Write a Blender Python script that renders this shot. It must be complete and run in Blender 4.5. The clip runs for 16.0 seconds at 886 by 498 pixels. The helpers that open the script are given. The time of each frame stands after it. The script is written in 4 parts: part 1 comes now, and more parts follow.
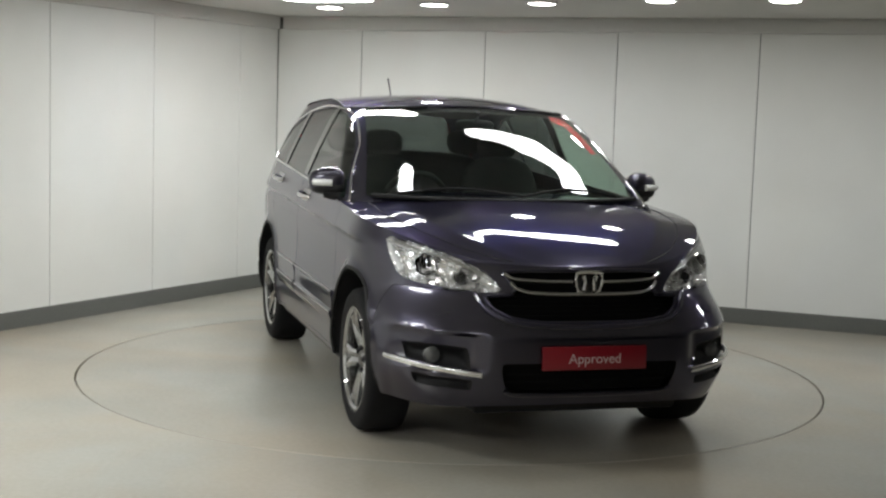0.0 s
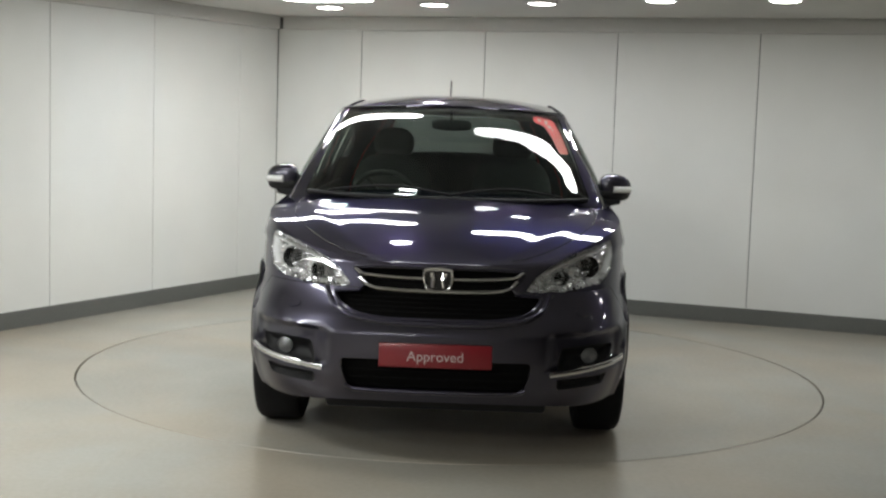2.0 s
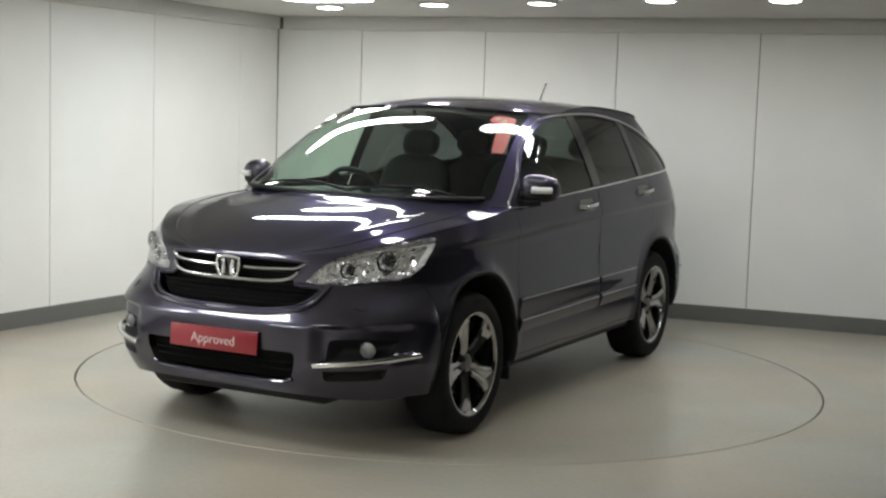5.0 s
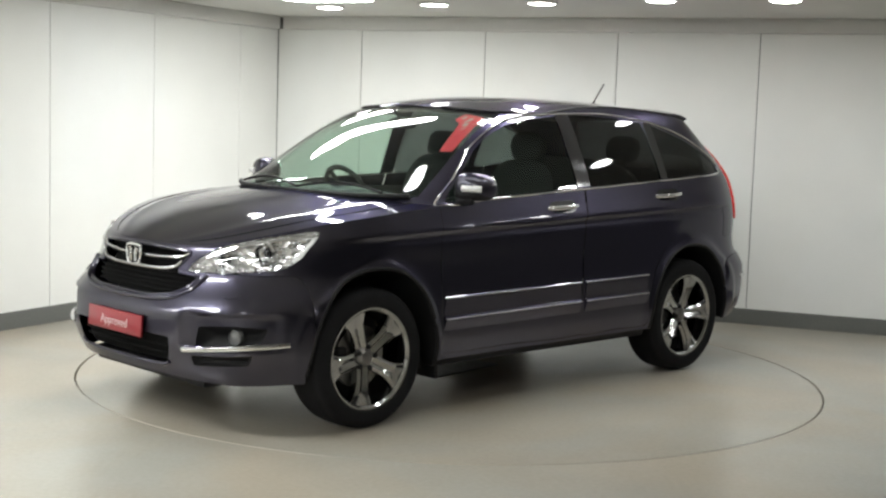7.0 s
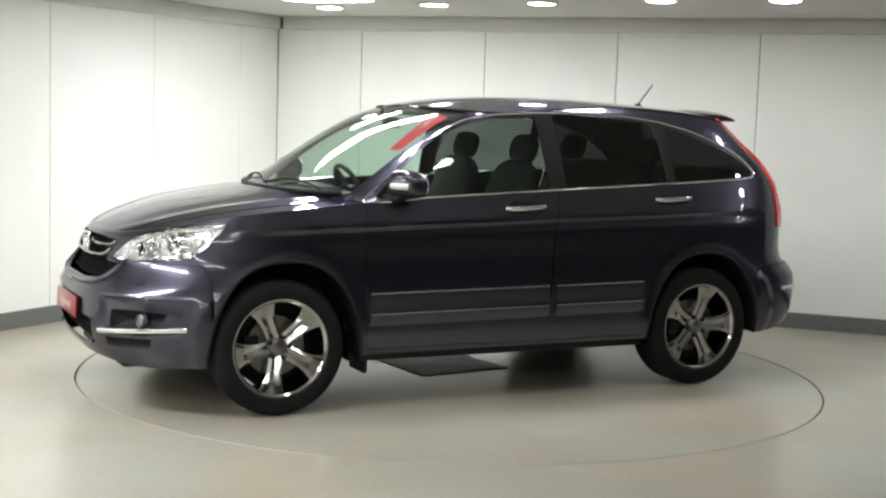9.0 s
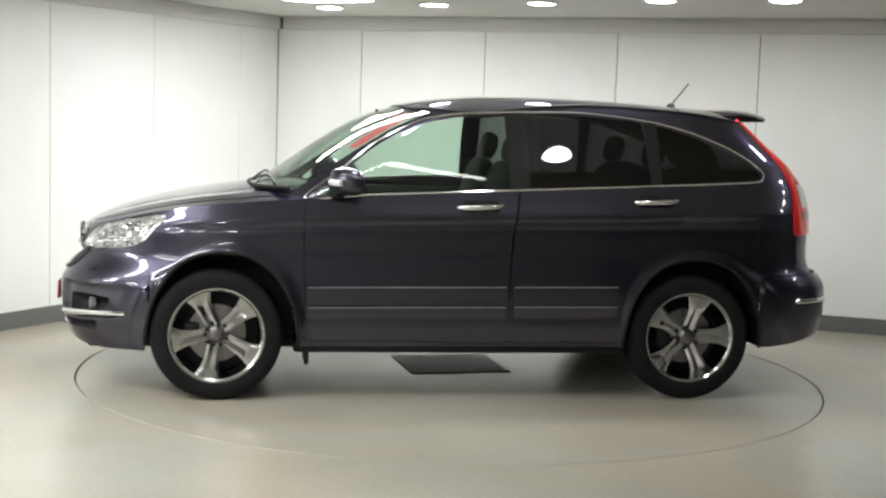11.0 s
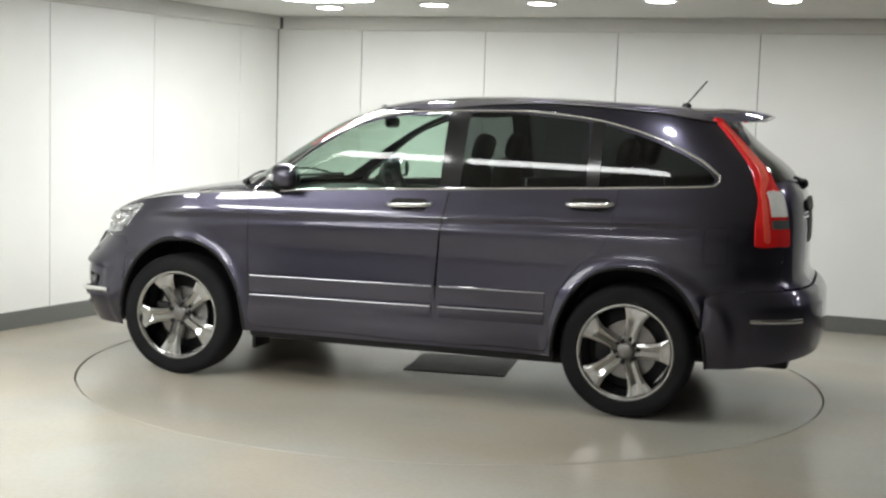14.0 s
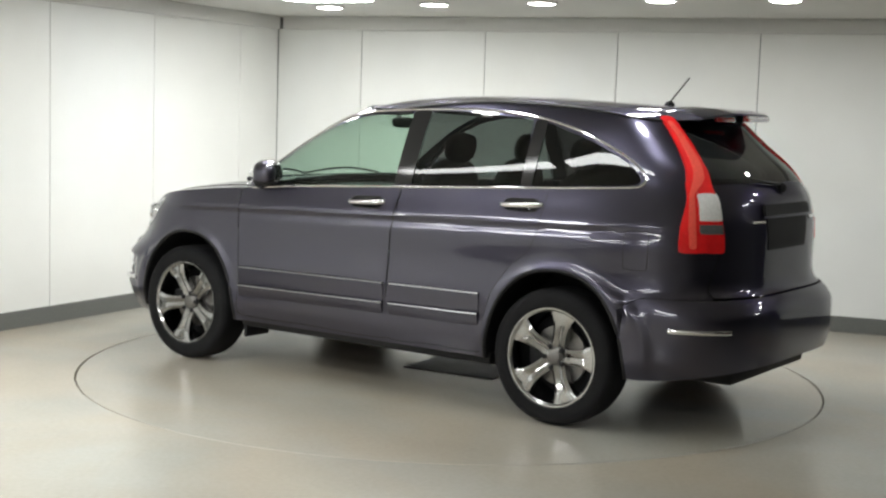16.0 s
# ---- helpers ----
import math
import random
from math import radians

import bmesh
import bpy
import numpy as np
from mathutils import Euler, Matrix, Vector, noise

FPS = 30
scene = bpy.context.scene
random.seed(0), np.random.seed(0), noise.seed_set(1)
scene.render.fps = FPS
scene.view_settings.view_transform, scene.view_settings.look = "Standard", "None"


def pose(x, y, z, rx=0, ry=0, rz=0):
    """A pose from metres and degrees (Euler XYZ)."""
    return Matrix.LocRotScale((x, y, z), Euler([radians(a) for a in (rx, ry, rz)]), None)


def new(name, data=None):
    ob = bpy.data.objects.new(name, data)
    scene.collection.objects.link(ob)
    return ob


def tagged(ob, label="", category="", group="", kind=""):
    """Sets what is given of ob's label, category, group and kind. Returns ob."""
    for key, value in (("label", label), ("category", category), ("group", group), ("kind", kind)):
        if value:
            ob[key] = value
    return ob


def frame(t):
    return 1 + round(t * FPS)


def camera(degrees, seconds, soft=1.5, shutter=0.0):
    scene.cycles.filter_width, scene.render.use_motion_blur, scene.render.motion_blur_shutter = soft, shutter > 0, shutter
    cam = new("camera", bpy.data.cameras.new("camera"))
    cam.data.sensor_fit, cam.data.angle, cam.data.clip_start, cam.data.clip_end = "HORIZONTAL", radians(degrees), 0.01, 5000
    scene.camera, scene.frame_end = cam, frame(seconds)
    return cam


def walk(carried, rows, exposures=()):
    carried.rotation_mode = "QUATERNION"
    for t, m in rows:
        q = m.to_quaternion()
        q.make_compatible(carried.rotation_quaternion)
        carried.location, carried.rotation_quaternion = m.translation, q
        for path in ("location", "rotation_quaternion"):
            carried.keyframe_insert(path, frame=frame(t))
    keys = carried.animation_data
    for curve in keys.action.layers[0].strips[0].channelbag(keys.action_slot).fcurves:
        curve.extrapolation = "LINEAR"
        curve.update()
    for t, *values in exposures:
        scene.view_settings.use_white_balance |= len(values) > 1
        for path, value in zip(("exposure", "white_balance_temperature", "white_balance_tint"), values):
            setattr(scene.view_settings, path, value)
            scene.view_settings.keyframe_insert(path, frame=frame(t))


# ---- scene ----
cam = camera(37.085, 16.0, soft=2.4)
EYE = pose(0, 0, 1.555, 84.2, 0, 0) @ pose(0, 0, 0, 0, 0, 1.832)
walk(cam, [(0, EYE), (16, EYE)], exposures=[(0, -0.27), (4, -0.24), (6.4, 0.12), (9, 0.38), (12.5, 0.38), (16, 0.30)])

PIVOT = (0.061, 8.000)          # axis of the turntable
CAR_OFFSET = (0.092, -0.024)     # middle of the wheelbase seen from the axis
RING = 2.21                     # radius of the turntable
CEIL = 2.36

world = bpy.data.worlds.new("room_world")
scene.world = world
world.use_nodes = True
world.node_tree.nodes["Background"].inputs[0].default_value = (0.8, 0.85, 0.9, 1)
world.node_tree.nodes["Background"].inputs[1].default_value = 0.02
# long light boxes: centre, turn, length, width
# From the fourth on these are unseen boxes, added to brighten walls and flanks.
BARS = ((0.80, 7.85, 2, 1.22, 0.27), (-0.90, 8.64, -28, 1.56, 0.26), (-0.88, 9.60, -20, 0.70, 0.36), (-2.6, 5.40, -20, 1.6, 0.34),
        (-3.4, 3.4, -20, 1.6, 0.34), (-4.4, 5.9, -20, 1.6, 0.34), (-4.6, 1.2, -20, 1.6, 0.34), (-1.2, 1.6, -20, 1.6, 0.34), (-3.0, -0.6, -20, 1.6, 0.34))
# dimmer, narrow ones in front of the turntable
STRIPS = ((-1.36, 6.66, -20, 1.48, 0.13), (0.10, 6.12, -20, 1.48, 0.13))
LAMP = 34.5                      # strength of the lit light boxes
SPOT = 56.0                      # strength of the downlights


# ---------------------------------------------------------------- materials
def material(name, color, rough=0.5, metal=0.0, coat=0.0, grain=0.0, scale=40.0, stain=0.0, stain_scale=1.2, bump=0.0,
             rough_var=0.0, emit=0.0, spec=0.5, tint=None):
    m = bpy.data.materials.new(name)
    m.use_nodes = True
    nt = m.node_tree
    n, link = nt.nodes, nt.links.new
    p = n["Principled BSDF"]
    p.inputs["Base Color"].default_value = (*color, 1)
    p.inputs["Roughness"].default_value = rough
    p.inputs["Metallic"].default_value = metal
    p.inputs["Coat Weight"].default_value = coat
    p.inputs["Coat Roughness"].default_value = 0.06
    p.inputs["Specular IOR Level"].default_value = spec
    if emit:
        p.inputs["Emission Color"].default_value = (*(tint or color), 1)
        p.inputs["Emission Strength"].default_value = emit
    if grain or stain or bump or rough_var:
        co = n.new("ShaderNodeTexCoord")
        fine, wide = n.new("ShaderNodeTexNoise"), n.new("ShaderNodeTexNoise")
        fine.inputs["Scale"].default_value, fine.inputs["Detail"].default_value = scale, 6
        wide.inputs["Scale"].default_value, wide.inputs["Detail"].default_value = stain_scale, 4
        link(co.outputs["Object"], fine.inputs["Vector"])
        link(co.outputs["Object"], wide.inputs["Vector"])
        last = None
        for tex, amount in ((fine, grain), (wide, stain)):
            if not amount:
                continue
            rng = n.new("ShaderNodeMapRange")
            rng.inputs["From Min"].default_value, rng.inputs["From Max"].default_value = 0.3, 0.7
            rng.inputs["To Min"].default_value, rng.inputs["To Max"].default_value = 1 - amount, 1 + amount
            link(tex.outputs["Fac"], rng.inputs["Value"])
            mul = n.new("ShaderNodeVectorMath")
            mul.operation = "SCALE"
            if last is None:
                mul.inputs[0].default_value = color
            else:
                link(last, mul.inputs[0])
            link(rng.outputs["Result"], mul.inputs["Scale"])
            last = mul.outputs["Vector"]
        if last is not None:
            link(last, p.inputs["Base Color"])
        if rough_var:
            rng = n.new("ShaderNodeMapRange")
            rng.inputs["From Min"].default_value, rng.inputs["From Max"].default_value = 0.3, 0.7
            rng.inputs["To Min"].default_value, rng.inputs["To Max"].default_value = max(0.02, rough - rough_var), rough + rough_var
            link(wide.outputs["Fac"], rng.inputs["Value"])
            link(rng.outputs["Result"], p.inputs["Roughness"])
        if bump:
            bp = n.new("ShaderNodeBump")
            bp.inputs["Strength"].default_value, bp.inputs["Distance"].default_value = bump, 0.004
            link(fine.outputs["Fac"], bp.inputs["Height"])
            link(bp.outputs["Normal"], p.inputs["Normal"])
    return m


def glass(name, through_color, gloss=1.0, rough=0.01):
    m = bpy.data.materials.new(name)
    m.use_nodes = True
    n, link = m.node_tree.nodes, m.node_tree.links.new
    n.remove(n["Principled BSDF"])
    clear, shine, mix, edge = (n.new("ShaderNodeBsdfTransparent"), n.new("ShaderNodeBsdfGlossy"), n.new("ShaderNodeMixShader"), n.new("ShaderNodeLayerWeight"))
    clear.inputs[0].default_value = (*through_color, 1)
    shine.inputs["Roughness"].default_value = rough
    power, span = n.new("ShaderNodeMath"), n.new("ShaderNodeMath")
    power.operation, span.operation = "POWER", "MULTIPLY_ADD"
    power.inputs[1].default_value, span.inputs[1].default_value, span.inputs[2].default_value = 4.5, 0.9 * gloss, 0.048 * gloss
    edge.inputs["Blend"].default_value = 0.5
    link(edge.outputs["Facing"], power.inputs[0])
    link(power.outputs[0], span.inputs[0])
    link(span.outputs[0], mix.inputs[0])
    link(clear.outputs[0], mix.inputs[1])
    link(shine.outputs[0], mix.inputs[2])
    link(mix.outputs[0], n["Material Output"].inputs["Surface"])
    return m


WALL = material("white_laminate", (0.80, 0.81, 0.785), 0.42, grain=0.015, scale=120, stain=0.03, stain_scale=1.5, rough_var=0.06)
# Dark grey put in for the missing light on the right.
DARKWALL = material("unlit_side_wall", (0.06, 0.06, 0.062), 0.8, grain=0.1, scale=30, stain=0.1)
MIDWALL = material("grey_plaster", (0.66, 0.66, 0.64), 0.8, grain=0.04, scale=60, stain=0.06)
JOINT = material("grey_joint", (0.16, 0.16, 0.16), 0.8, grain=0.1)
SKIRT = material("grey_skirting", (0.13, 0.135, 0.125), 0.5, grain=0.06, scale=60, stain=0.08)
CEILING = material("painted_ceiling", (0.62, 0.62, 0.59), 0.8, grain=0.02, scale=150, stain=0.03)
BEAM = material("painted_beam", (0.62, 0.62, 0.60), 0.7, grain=0.03, scale=80, stain=0.04)
FLOOR = material("sealed_floor", (0.325, 0.310, 0.266), 0.25, grain=0.04, scale=38, stain=0.09, stain_scale=0.9)


def two_tone(mat, a, b, scale):
    """Drifts the base colour between two tones over large soft patches."""
    nt = mat.node_tree
    scaled = nt.nodes["Principled BSDF"].inputs["Base Color"].links[0].from_node
    while scaled.inputs[0].links:
        scaled = scaled.inputs[0].links[0].from_node
    co, noise, mix = nt.nodes.new("ShaderNodeTexCoord"), nt.nodes.new("ShaderNodeTexNoise"), nt.nodes.new("ShaderNodeValToRGB")
    noise.inputs["Scale"].default_value, noise.inputs["Detail"].default_value, noise.inputs["Distortion"].default_value = scale, 5, 0.6
    mix.color_ramp.elements[0].position, mix.color_ramp.elements[1].position = 0.40, 0.62
    mix.color_ramp.elements[0].color, mix.color_ramp.elements[1].color = (*a, 1), (*b, 1)
    nt.links.new(co.outputs["Object"], noise.inputs["Vector"])
    nt.links.new(noise.outputs["Fac"], mix.inputs["Fac"])
    nt.links.new(mix.outputs["Color"], scaled.inputs[0])


two_tone(FLOOR, (0.385, 0.342, 0.278), (0.362, 0.354, 0.318), 0.55)
two_tone(WALL, (0.80, 0.805, 0.775), (0.80, 0.815, 0.80), 0.6)
GROOVE = material("dark_groove", (0.03, 0.03, 0.03), 0.9, grain=0.1)
HATCH = material("worn_steel_hatch", (0.10, 0.10, 0.10), 0.55, 0.4, grain=0.15, scale=30, stain=0.2, stain_scale=6, bump=0.2)
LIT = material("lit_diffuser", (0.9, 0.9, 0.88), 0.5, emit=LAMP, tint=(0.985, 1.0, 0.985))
STRIPLIT = material("lit_strip_diffuser", (0.9, 0.9, 0.88), 0.5, emit=LAMP * 0.45, tint=(0.985, 1.0, 0.985))
SPOTLIT = material("lit_downlight", (0.9, 0.9, 0.88), 0.5, emit=SPOT, tint=(0.985, 1.0, 0.985))
RIMWHITE = material("white_lamp_frame", (0.75, 0.75, 0.73), 0.4, grain=0.02)
PAINT = material("dark_violet_grey_paint", (0.047, 0.045, 0.066), 0.30, 0.95, coat=1.0, spec=0.3, grain=0.10, scale=900, stain=0.03, stain_scale=2)
PAINT.node_tree.nodes["Principled BSDF"].inputs["Coat Roughness"].default_value = 0.03
PAINT.node_tree.nodes["Principled BSDF"].inputs["Coat IOR"].default_value = 1.51
PAINT.node_tree.nodes["Principled BSDF"].inputs["Specular Tint"].default_value = (0.25, 0.22, 0.32, 1)
GLASS = glass("green_tinted_glass", (0.64, 0.76, 0.69))
PRIVACY = glass("dark_privacy_glass", (0.13, 0.14, 0.14))
LENS = glass("clear_lens", (0.93, 0.94, 0.95))
CHROME = material("chrome", (0.78, 0.78, 0.79), 0.09, 1.0, grain=0.02, scale=30, rough_var=0.04)
ALLOY = material("shadow_chrome_alloy", (0.40, 0.40, 0.40), 0.13, 1.0, grain=0.04, scale=20, stain=0.06, stain_scale=9, rough_var=0.06)
SATIN = material("satin_silver_trim", (0.34, 0.34, 0.36), 0.32, 1.0, grain=0.05, scale=30)
BRIGHT = material("lamp_reflector", (0.92, 0.92, 0.93), 0.17, 1.0, grain=0.03, scale=60)
TYRE = material("tyre_rubber", (0.009, 0.009, 0.010), 0.8, grain=0.15, scale=120, stain=0.2, stain_scale=7, bump=0.15, spec=0.18)
BLACK = material("black_plastic", (0.010, 0.010, 0.011), 0.6, grain=0.1, scale=150, bump=0.08, spec=0.25)
MATT = material("matt_black_mesh", (0.006, 0.006, 0.006), 0.9, grain=0.1, spec=0.1)
FOGGLASS = material("fog_lamp_glass", (0.17, 0.175, 0.18), 0.12, 0.4, coat=0.6, grain=0.1, scale=60)
GLOSSBLACK = material("gloss_black", (0.008, 0.008, 0.009), 0.12, coat=0.5, grain=0.05)
CLOTH = material("dark_seat_cloth", (0.013, 0.013, 0.014), 0.9, grain=0.2, scale=220, stain=0.1, bump=0.3)
LINING = material("grey_headlining", (0.16, 0.16, 0.15), 0.9, grain=0.05, scale=200)
REDLIGHT = material("pale_red_lamp_plastic", (0.88, 0.10, 0.07), 0.2, coat=0.6, grain=0.12, scale=110)
RED = material("red_lamp_plastic", (0.78, 0.016, 0.018), 0.14, coat=0.6, grain=0.06, scale=70, stain=0.08, stain_scale=12)
CLEARLAMP = material("clear_lamp_plastic", (0.84, 0.85, 0.85), 0.15, 0.15, grain=0.1, scale=90, bump=0.4)
PLATE = material("red_plate", (0.21, 0.006, 0.014), 0.3, coat=0.4, grain=0.03, stain=0.05)
STICKER = material("red_screen_sticker", (0.80, 0.03, 0.06), 0.45, grain=0.04)
WHITE = material("white_print", (0.55, 0.42, 0.42), 0.5, grain=0.03)
DISC = material("brake_steel", (0.20, 0.195, 0.19), 0.35, 1.0, grain=0.1, scale=50)


# ---------------------------------------------------------------- mesh helpers
def mesh_from(name, verts, faces, mat, sharp=35):
    me = bpy.data.meshes.new(name)
    me.from_pydata([tuple(v) for v in verts], [], [tuple(f) for f in faces])
    me.materials.append(mat)
    me.polygons.foreach_set("use_smooth", [True] * len(me.polygons))
    me.set_sharp_from_angle(angle=radians(sharp))
    me.update()
    return me


def part(name, geo, mat, parent=None, label="", sharp=35, m=None):
    """Links geo (a bmesh, or lists of points and faces) as one mesh object."""
    if isinstance(geo, bmesh.types.BMesh):
        me = bpy.data.meshes.new(name)
        geo.to_mesh(me)
        geo.free()
        me.materials.append(mat)
        me.polygons.foreach_set("use_smooth", [True] * len(me.polygons))
        me.set_sharp_from_angle(angle=radians(sharp))
    else:
        me = mesh_from(name, geo[0], geo[1], mat, sharp)
    ob = new(name, me)
    ob.parent = parent
    if m is not None:
        ob.matrix_basis = m
    if label:
        ob["label"] = label
    return ob


def box(x0, x1, y0, y1, z0, z1, bevel=0.0, seg=2):
    bm = bmesh.new()
    bmesh.ops.create_cube(bm, size=1)
    for v in bm.verts:
        v.co = ((x0 + x1) / 2 + v.co.x * (x1 - x0), (y0 + y1) / 2 + v.co.y * (y1 - y0), (z0 + z1) / 2 + v.co.z * (z1 - z0))
    if bevel:
        bmesh.ops.bevel(bm, geom=bm.edges[:], offset=bevel, segments=seg, affect="EDGES", profile=0.5)
    return bm


def join(*bms):
    out = bms[0]
    for b in bms[1:]:
        me = bpy.data.meshes.new("tmp")
        b.to_mesh(me)
        b.free()
        out.from_mesh(me)
        bpy.data.meshes.remove(me)
    return out


def tube(points, radius, sides=8, closed=False, flat=1.0):
    """A round bar along a line of points; flat squeezes it across the line's second direction."""
    pts = [Vector(p) for p in points]
    n = len(pts)
    verts, faces = [], []
    for i, p in enumerate(pts):
        a = pts[(i - 1) % n] if closed or i else pts[i]
        b = pts[(i + 1) % n] if closed or i < n - 1 else pts[i]
        d = (b - a).normalized()
        up = Vector((0, 0, 1)) if abs(d.z) < 0.95 else Vector((1, 0, 0))
        s = d.cross(up).normalized()
        u = s.cross(d)
        for k in range(sides):
            q = 2 * math.pi * k / sides
            verts.append(p + s * math.cos(q) * radius * flat + u * math.sin(q) * radius)
    for i in range(n if closed else n - 1):
        j = (i + 1) % n
        for k in range(sides):
            l = (k + 1) % sides
            faces.append((i * sides + k, i * sides + l, j * sides + l, j * sides + k))
    if not closed:
        faces.append(tuple(range(sides))[::-1])
        faces.append(tuple((n - 1) * sides + k for k in range(sides)))
    return verts, faces


def lathe(profile, seg=48, axis="y"):
    """Turns (radius, height) pairs round the y axis."""
    verts, faces = [], []
    n = len(profile)
    for k in range(seg):
        a = 2 * math.pi * k / seg
        for r, h in profile:
            verts.append((r * math.cos(a), h, r * math.sin(a)) if axis == "y" else (r * math.cos(a), r * math.sin(a), h))
    for k in range(seg):
        l = (k + 1) % seg
        for i in range(n - 1):
            faces.append((k * n + i, k * n + i + 1, l * n + i + 1, l * n + i))
    return verts, faces


# ---------------------------------------------------------------- the room
CORNER, LEFT_END, RIGHT_END = Vector((-1.50, 11.70, 0)), Vector((-7.74, -0.26, 0)), Vector((6.2, 8.84, 0))
BACK_R, BACK_L = Vector((5.4, -2.6, 0)), Vector((-9.6, -2.6, 0))


def wall(name, a, b, first, pitch, label, panels=True, plain=None):
    """A wall from a to b with the room on its right, clad in panels that leave narrow joints."""
    d = (b - a)
    length = d.length
    turn = math.degrees(math.atan2(d.y, d.x))
    m = pose(a.x, a.y, 0, 0, 0, turn)
    ob = part(name, box(-0.15, length + 0.15, 0.012, 0.16, 0, CEIL + 0.1), JOINT if panels else plain, m=m)
    tagged(ob, label, "wall", kind="structure")
    if panels:
        s = 0.0
        e = first
        while s < length:
            e = min(e, length)
            part("wall_panel", box(s + 0.003, e - 0.003, 0, 0.014, 0.118, 2.26, 0.0025, 1), WALL, ob)
            s, e = e, e + pitch
    sk = part("baseboard", box(0.014, length - 0.014, -0.014, 0.012, 0, 0.12, 0.004, 1), SKIRT, m=m)
    tagged(sk, "dark grey vinyl skirting along the wall foot", "baseboard", kind="structure")
    bd = part("cornice", box(0.08, length - 0.08, -0.075, 0.012, 2.25, CEIL, 0.006, 1), BEAM, m=m)
    tagged(bd, "grey painted boxing under the ceiling", "trim", kind="structure")
    return ob


# a and b run so that the room lies at negative local y
wall("wall_north", CORNER, RIGHT_END, 0.80, 1.115, "white laminate panelled wall with thin joints")
wall("wall_west", LEFT_END, CORNER, (CORNER - LEFT_END).length % 1.1 - 0.55 + 1.1, 1.10, "white laminate panelled side wall with thin joints")
# Unseen wall; its dark colour stands for the unlit right side of the room.
wall("wall_east", RIGHT_END, BACK_R, 1.1, 1.1, "unseen plain closing wall, coloured dark for the unlit right side", False, DARKWALL)
wall("wall_south", BACK_R, BACK_L, 1.1, 1.1, "grey plastered wall behind the camera", False, MIDWALL)
wall("wall_south_west", BACK_L, LEFT_END, 1.1, 1.1, "white wall end piece", False, WALL)

# floor with a round opening for the turntable
SEG = 160
verts, faces = [], []
for k in range(SEG):
    a = 2 * math.pi * k / SEG
    c, s = math.cos(a), math.sin(a)
    for r, z in ((RING + 0.009, -0.05), (RING + 0.009, 0.0), (RING + 1.2, 0.0)):
        verts.append((PIVOT[0] + r * c, PIVOT[1] + r * s, z))
    k2 = 26 / max(abs(c), abs(s))
    verts.append((PIVOT[0] + min(k2, 16) * c, PIVOT[1] + min(k2, 16) * s, 0))
for k in range(SEG):
    l = (k + 1) % SEG
    for i in range(3):
        faces.append((4 * k + i, 4 * l + i, 4 * l + i + 1, 4 * k + i + 1))
floor = tagged(part("floor", (verts, faces), FLOOR), "smooth grey-beige sealed floor, slightly glossy", "floor", kind="structure")
pit = part("turntable_pit", lathe([(0.0001, -0.05), (RING + 0.02, -0.05)], SEG, "z"), GROOVE, m=pose(*PIVOT, 0))
tagged(pit, "dark gap round the turntable", "floor", kind="structure")

ceiling = part("ceiling", box(-16, 16, -10, 20, CEIL, CEIL + 0.1), CEILING)
tagged(ceiling, "pale grey painted flat ceiling", "ceiling", kind="structure")

# turntable: disc with a steel hatch in the middle
table = new("turntable")
table.location = (*PIVOT, 0)
tagged(table, "round floor turntable with the same grey-beige sealed surface", "turntable")
part("disc", lathe([(0.0001, 0), (0.8, 0), (RING - 0.004, 0), (RING, -0.004), (RING, -0.045)], SEG, "z"), FLOOR, table)
hatch = part("hatch", box(-0.31, 0.31, -0.29, 0.29, -0.002, 0.006, 0.003, 1), HATCH, table, "worn dark steel access hatch", m=pose(-0.03, -0.18, 0, 0, 0, 6))
for sx in (-1, 1):
    for sy in (-1, 1):
        part("screw", lathe([(0.0001, 0.0085), (0.008, 0.0085), (0.010, 0.005)], 12, "z"), DISC, hatch, m=pose(0.28 * sx, 0.26 * sy, 0))


# ---------------------------------------------------------------- ceiling lamps
def rounded_bar(length, width, z, r, seg=10):
    pts = []
    for cx, cy, a0 in ((length / 2 - r, width / 2 - r, 0), (-length / 2 + r, width / 2 - r, 90), (-length / 2 + r, -width / 2 + r, 180), (length / 2 - r, -width / 2 + r, 270)):
        for i in range(seg + 1):
            a = radians(a0 + 90 * i / seg)
            pts.append((cx + r * math.cos(a), cy + r * math.sin(a), z))
    return pts


def ceiling_lamp(name, label, x, y, turn, length, width, r, group, glow):
    lamp = new(name)
    lamp.matrix_basis = pose(x, y, CEIL, 0, 0, turn)
    tagged(lamp, label, "ceiling light", group)
    outer, inner = rounded_bar(length, width, 0, r), rounded_bar(length, width, -0.012, r)
    lip = rounded_bar(length - 0.03, width - 0.03, -0.012, max(0.01, r - 0.015))
    n = len(outer)
    fr = [(i, (i + 1) % n, n + (i + 1) % n, n + i) for i in range(n)] + [(n + i, n + (i + 1) % n, 2 * n + (i + 1) % n, 2 * n + i) for i in range(n)]
    part("frame", (outer + inner + lip, fr), RIMWHITE, lamp)
    lit = rounded_bar(length - 0.03, width - 0.03, -0.010, max(0.01, r - 0.015))
    part("diffuser", (lit, [tuple(range(n))[::-1]]), glow, lamp, "glowing white diffuser")
    return lamp


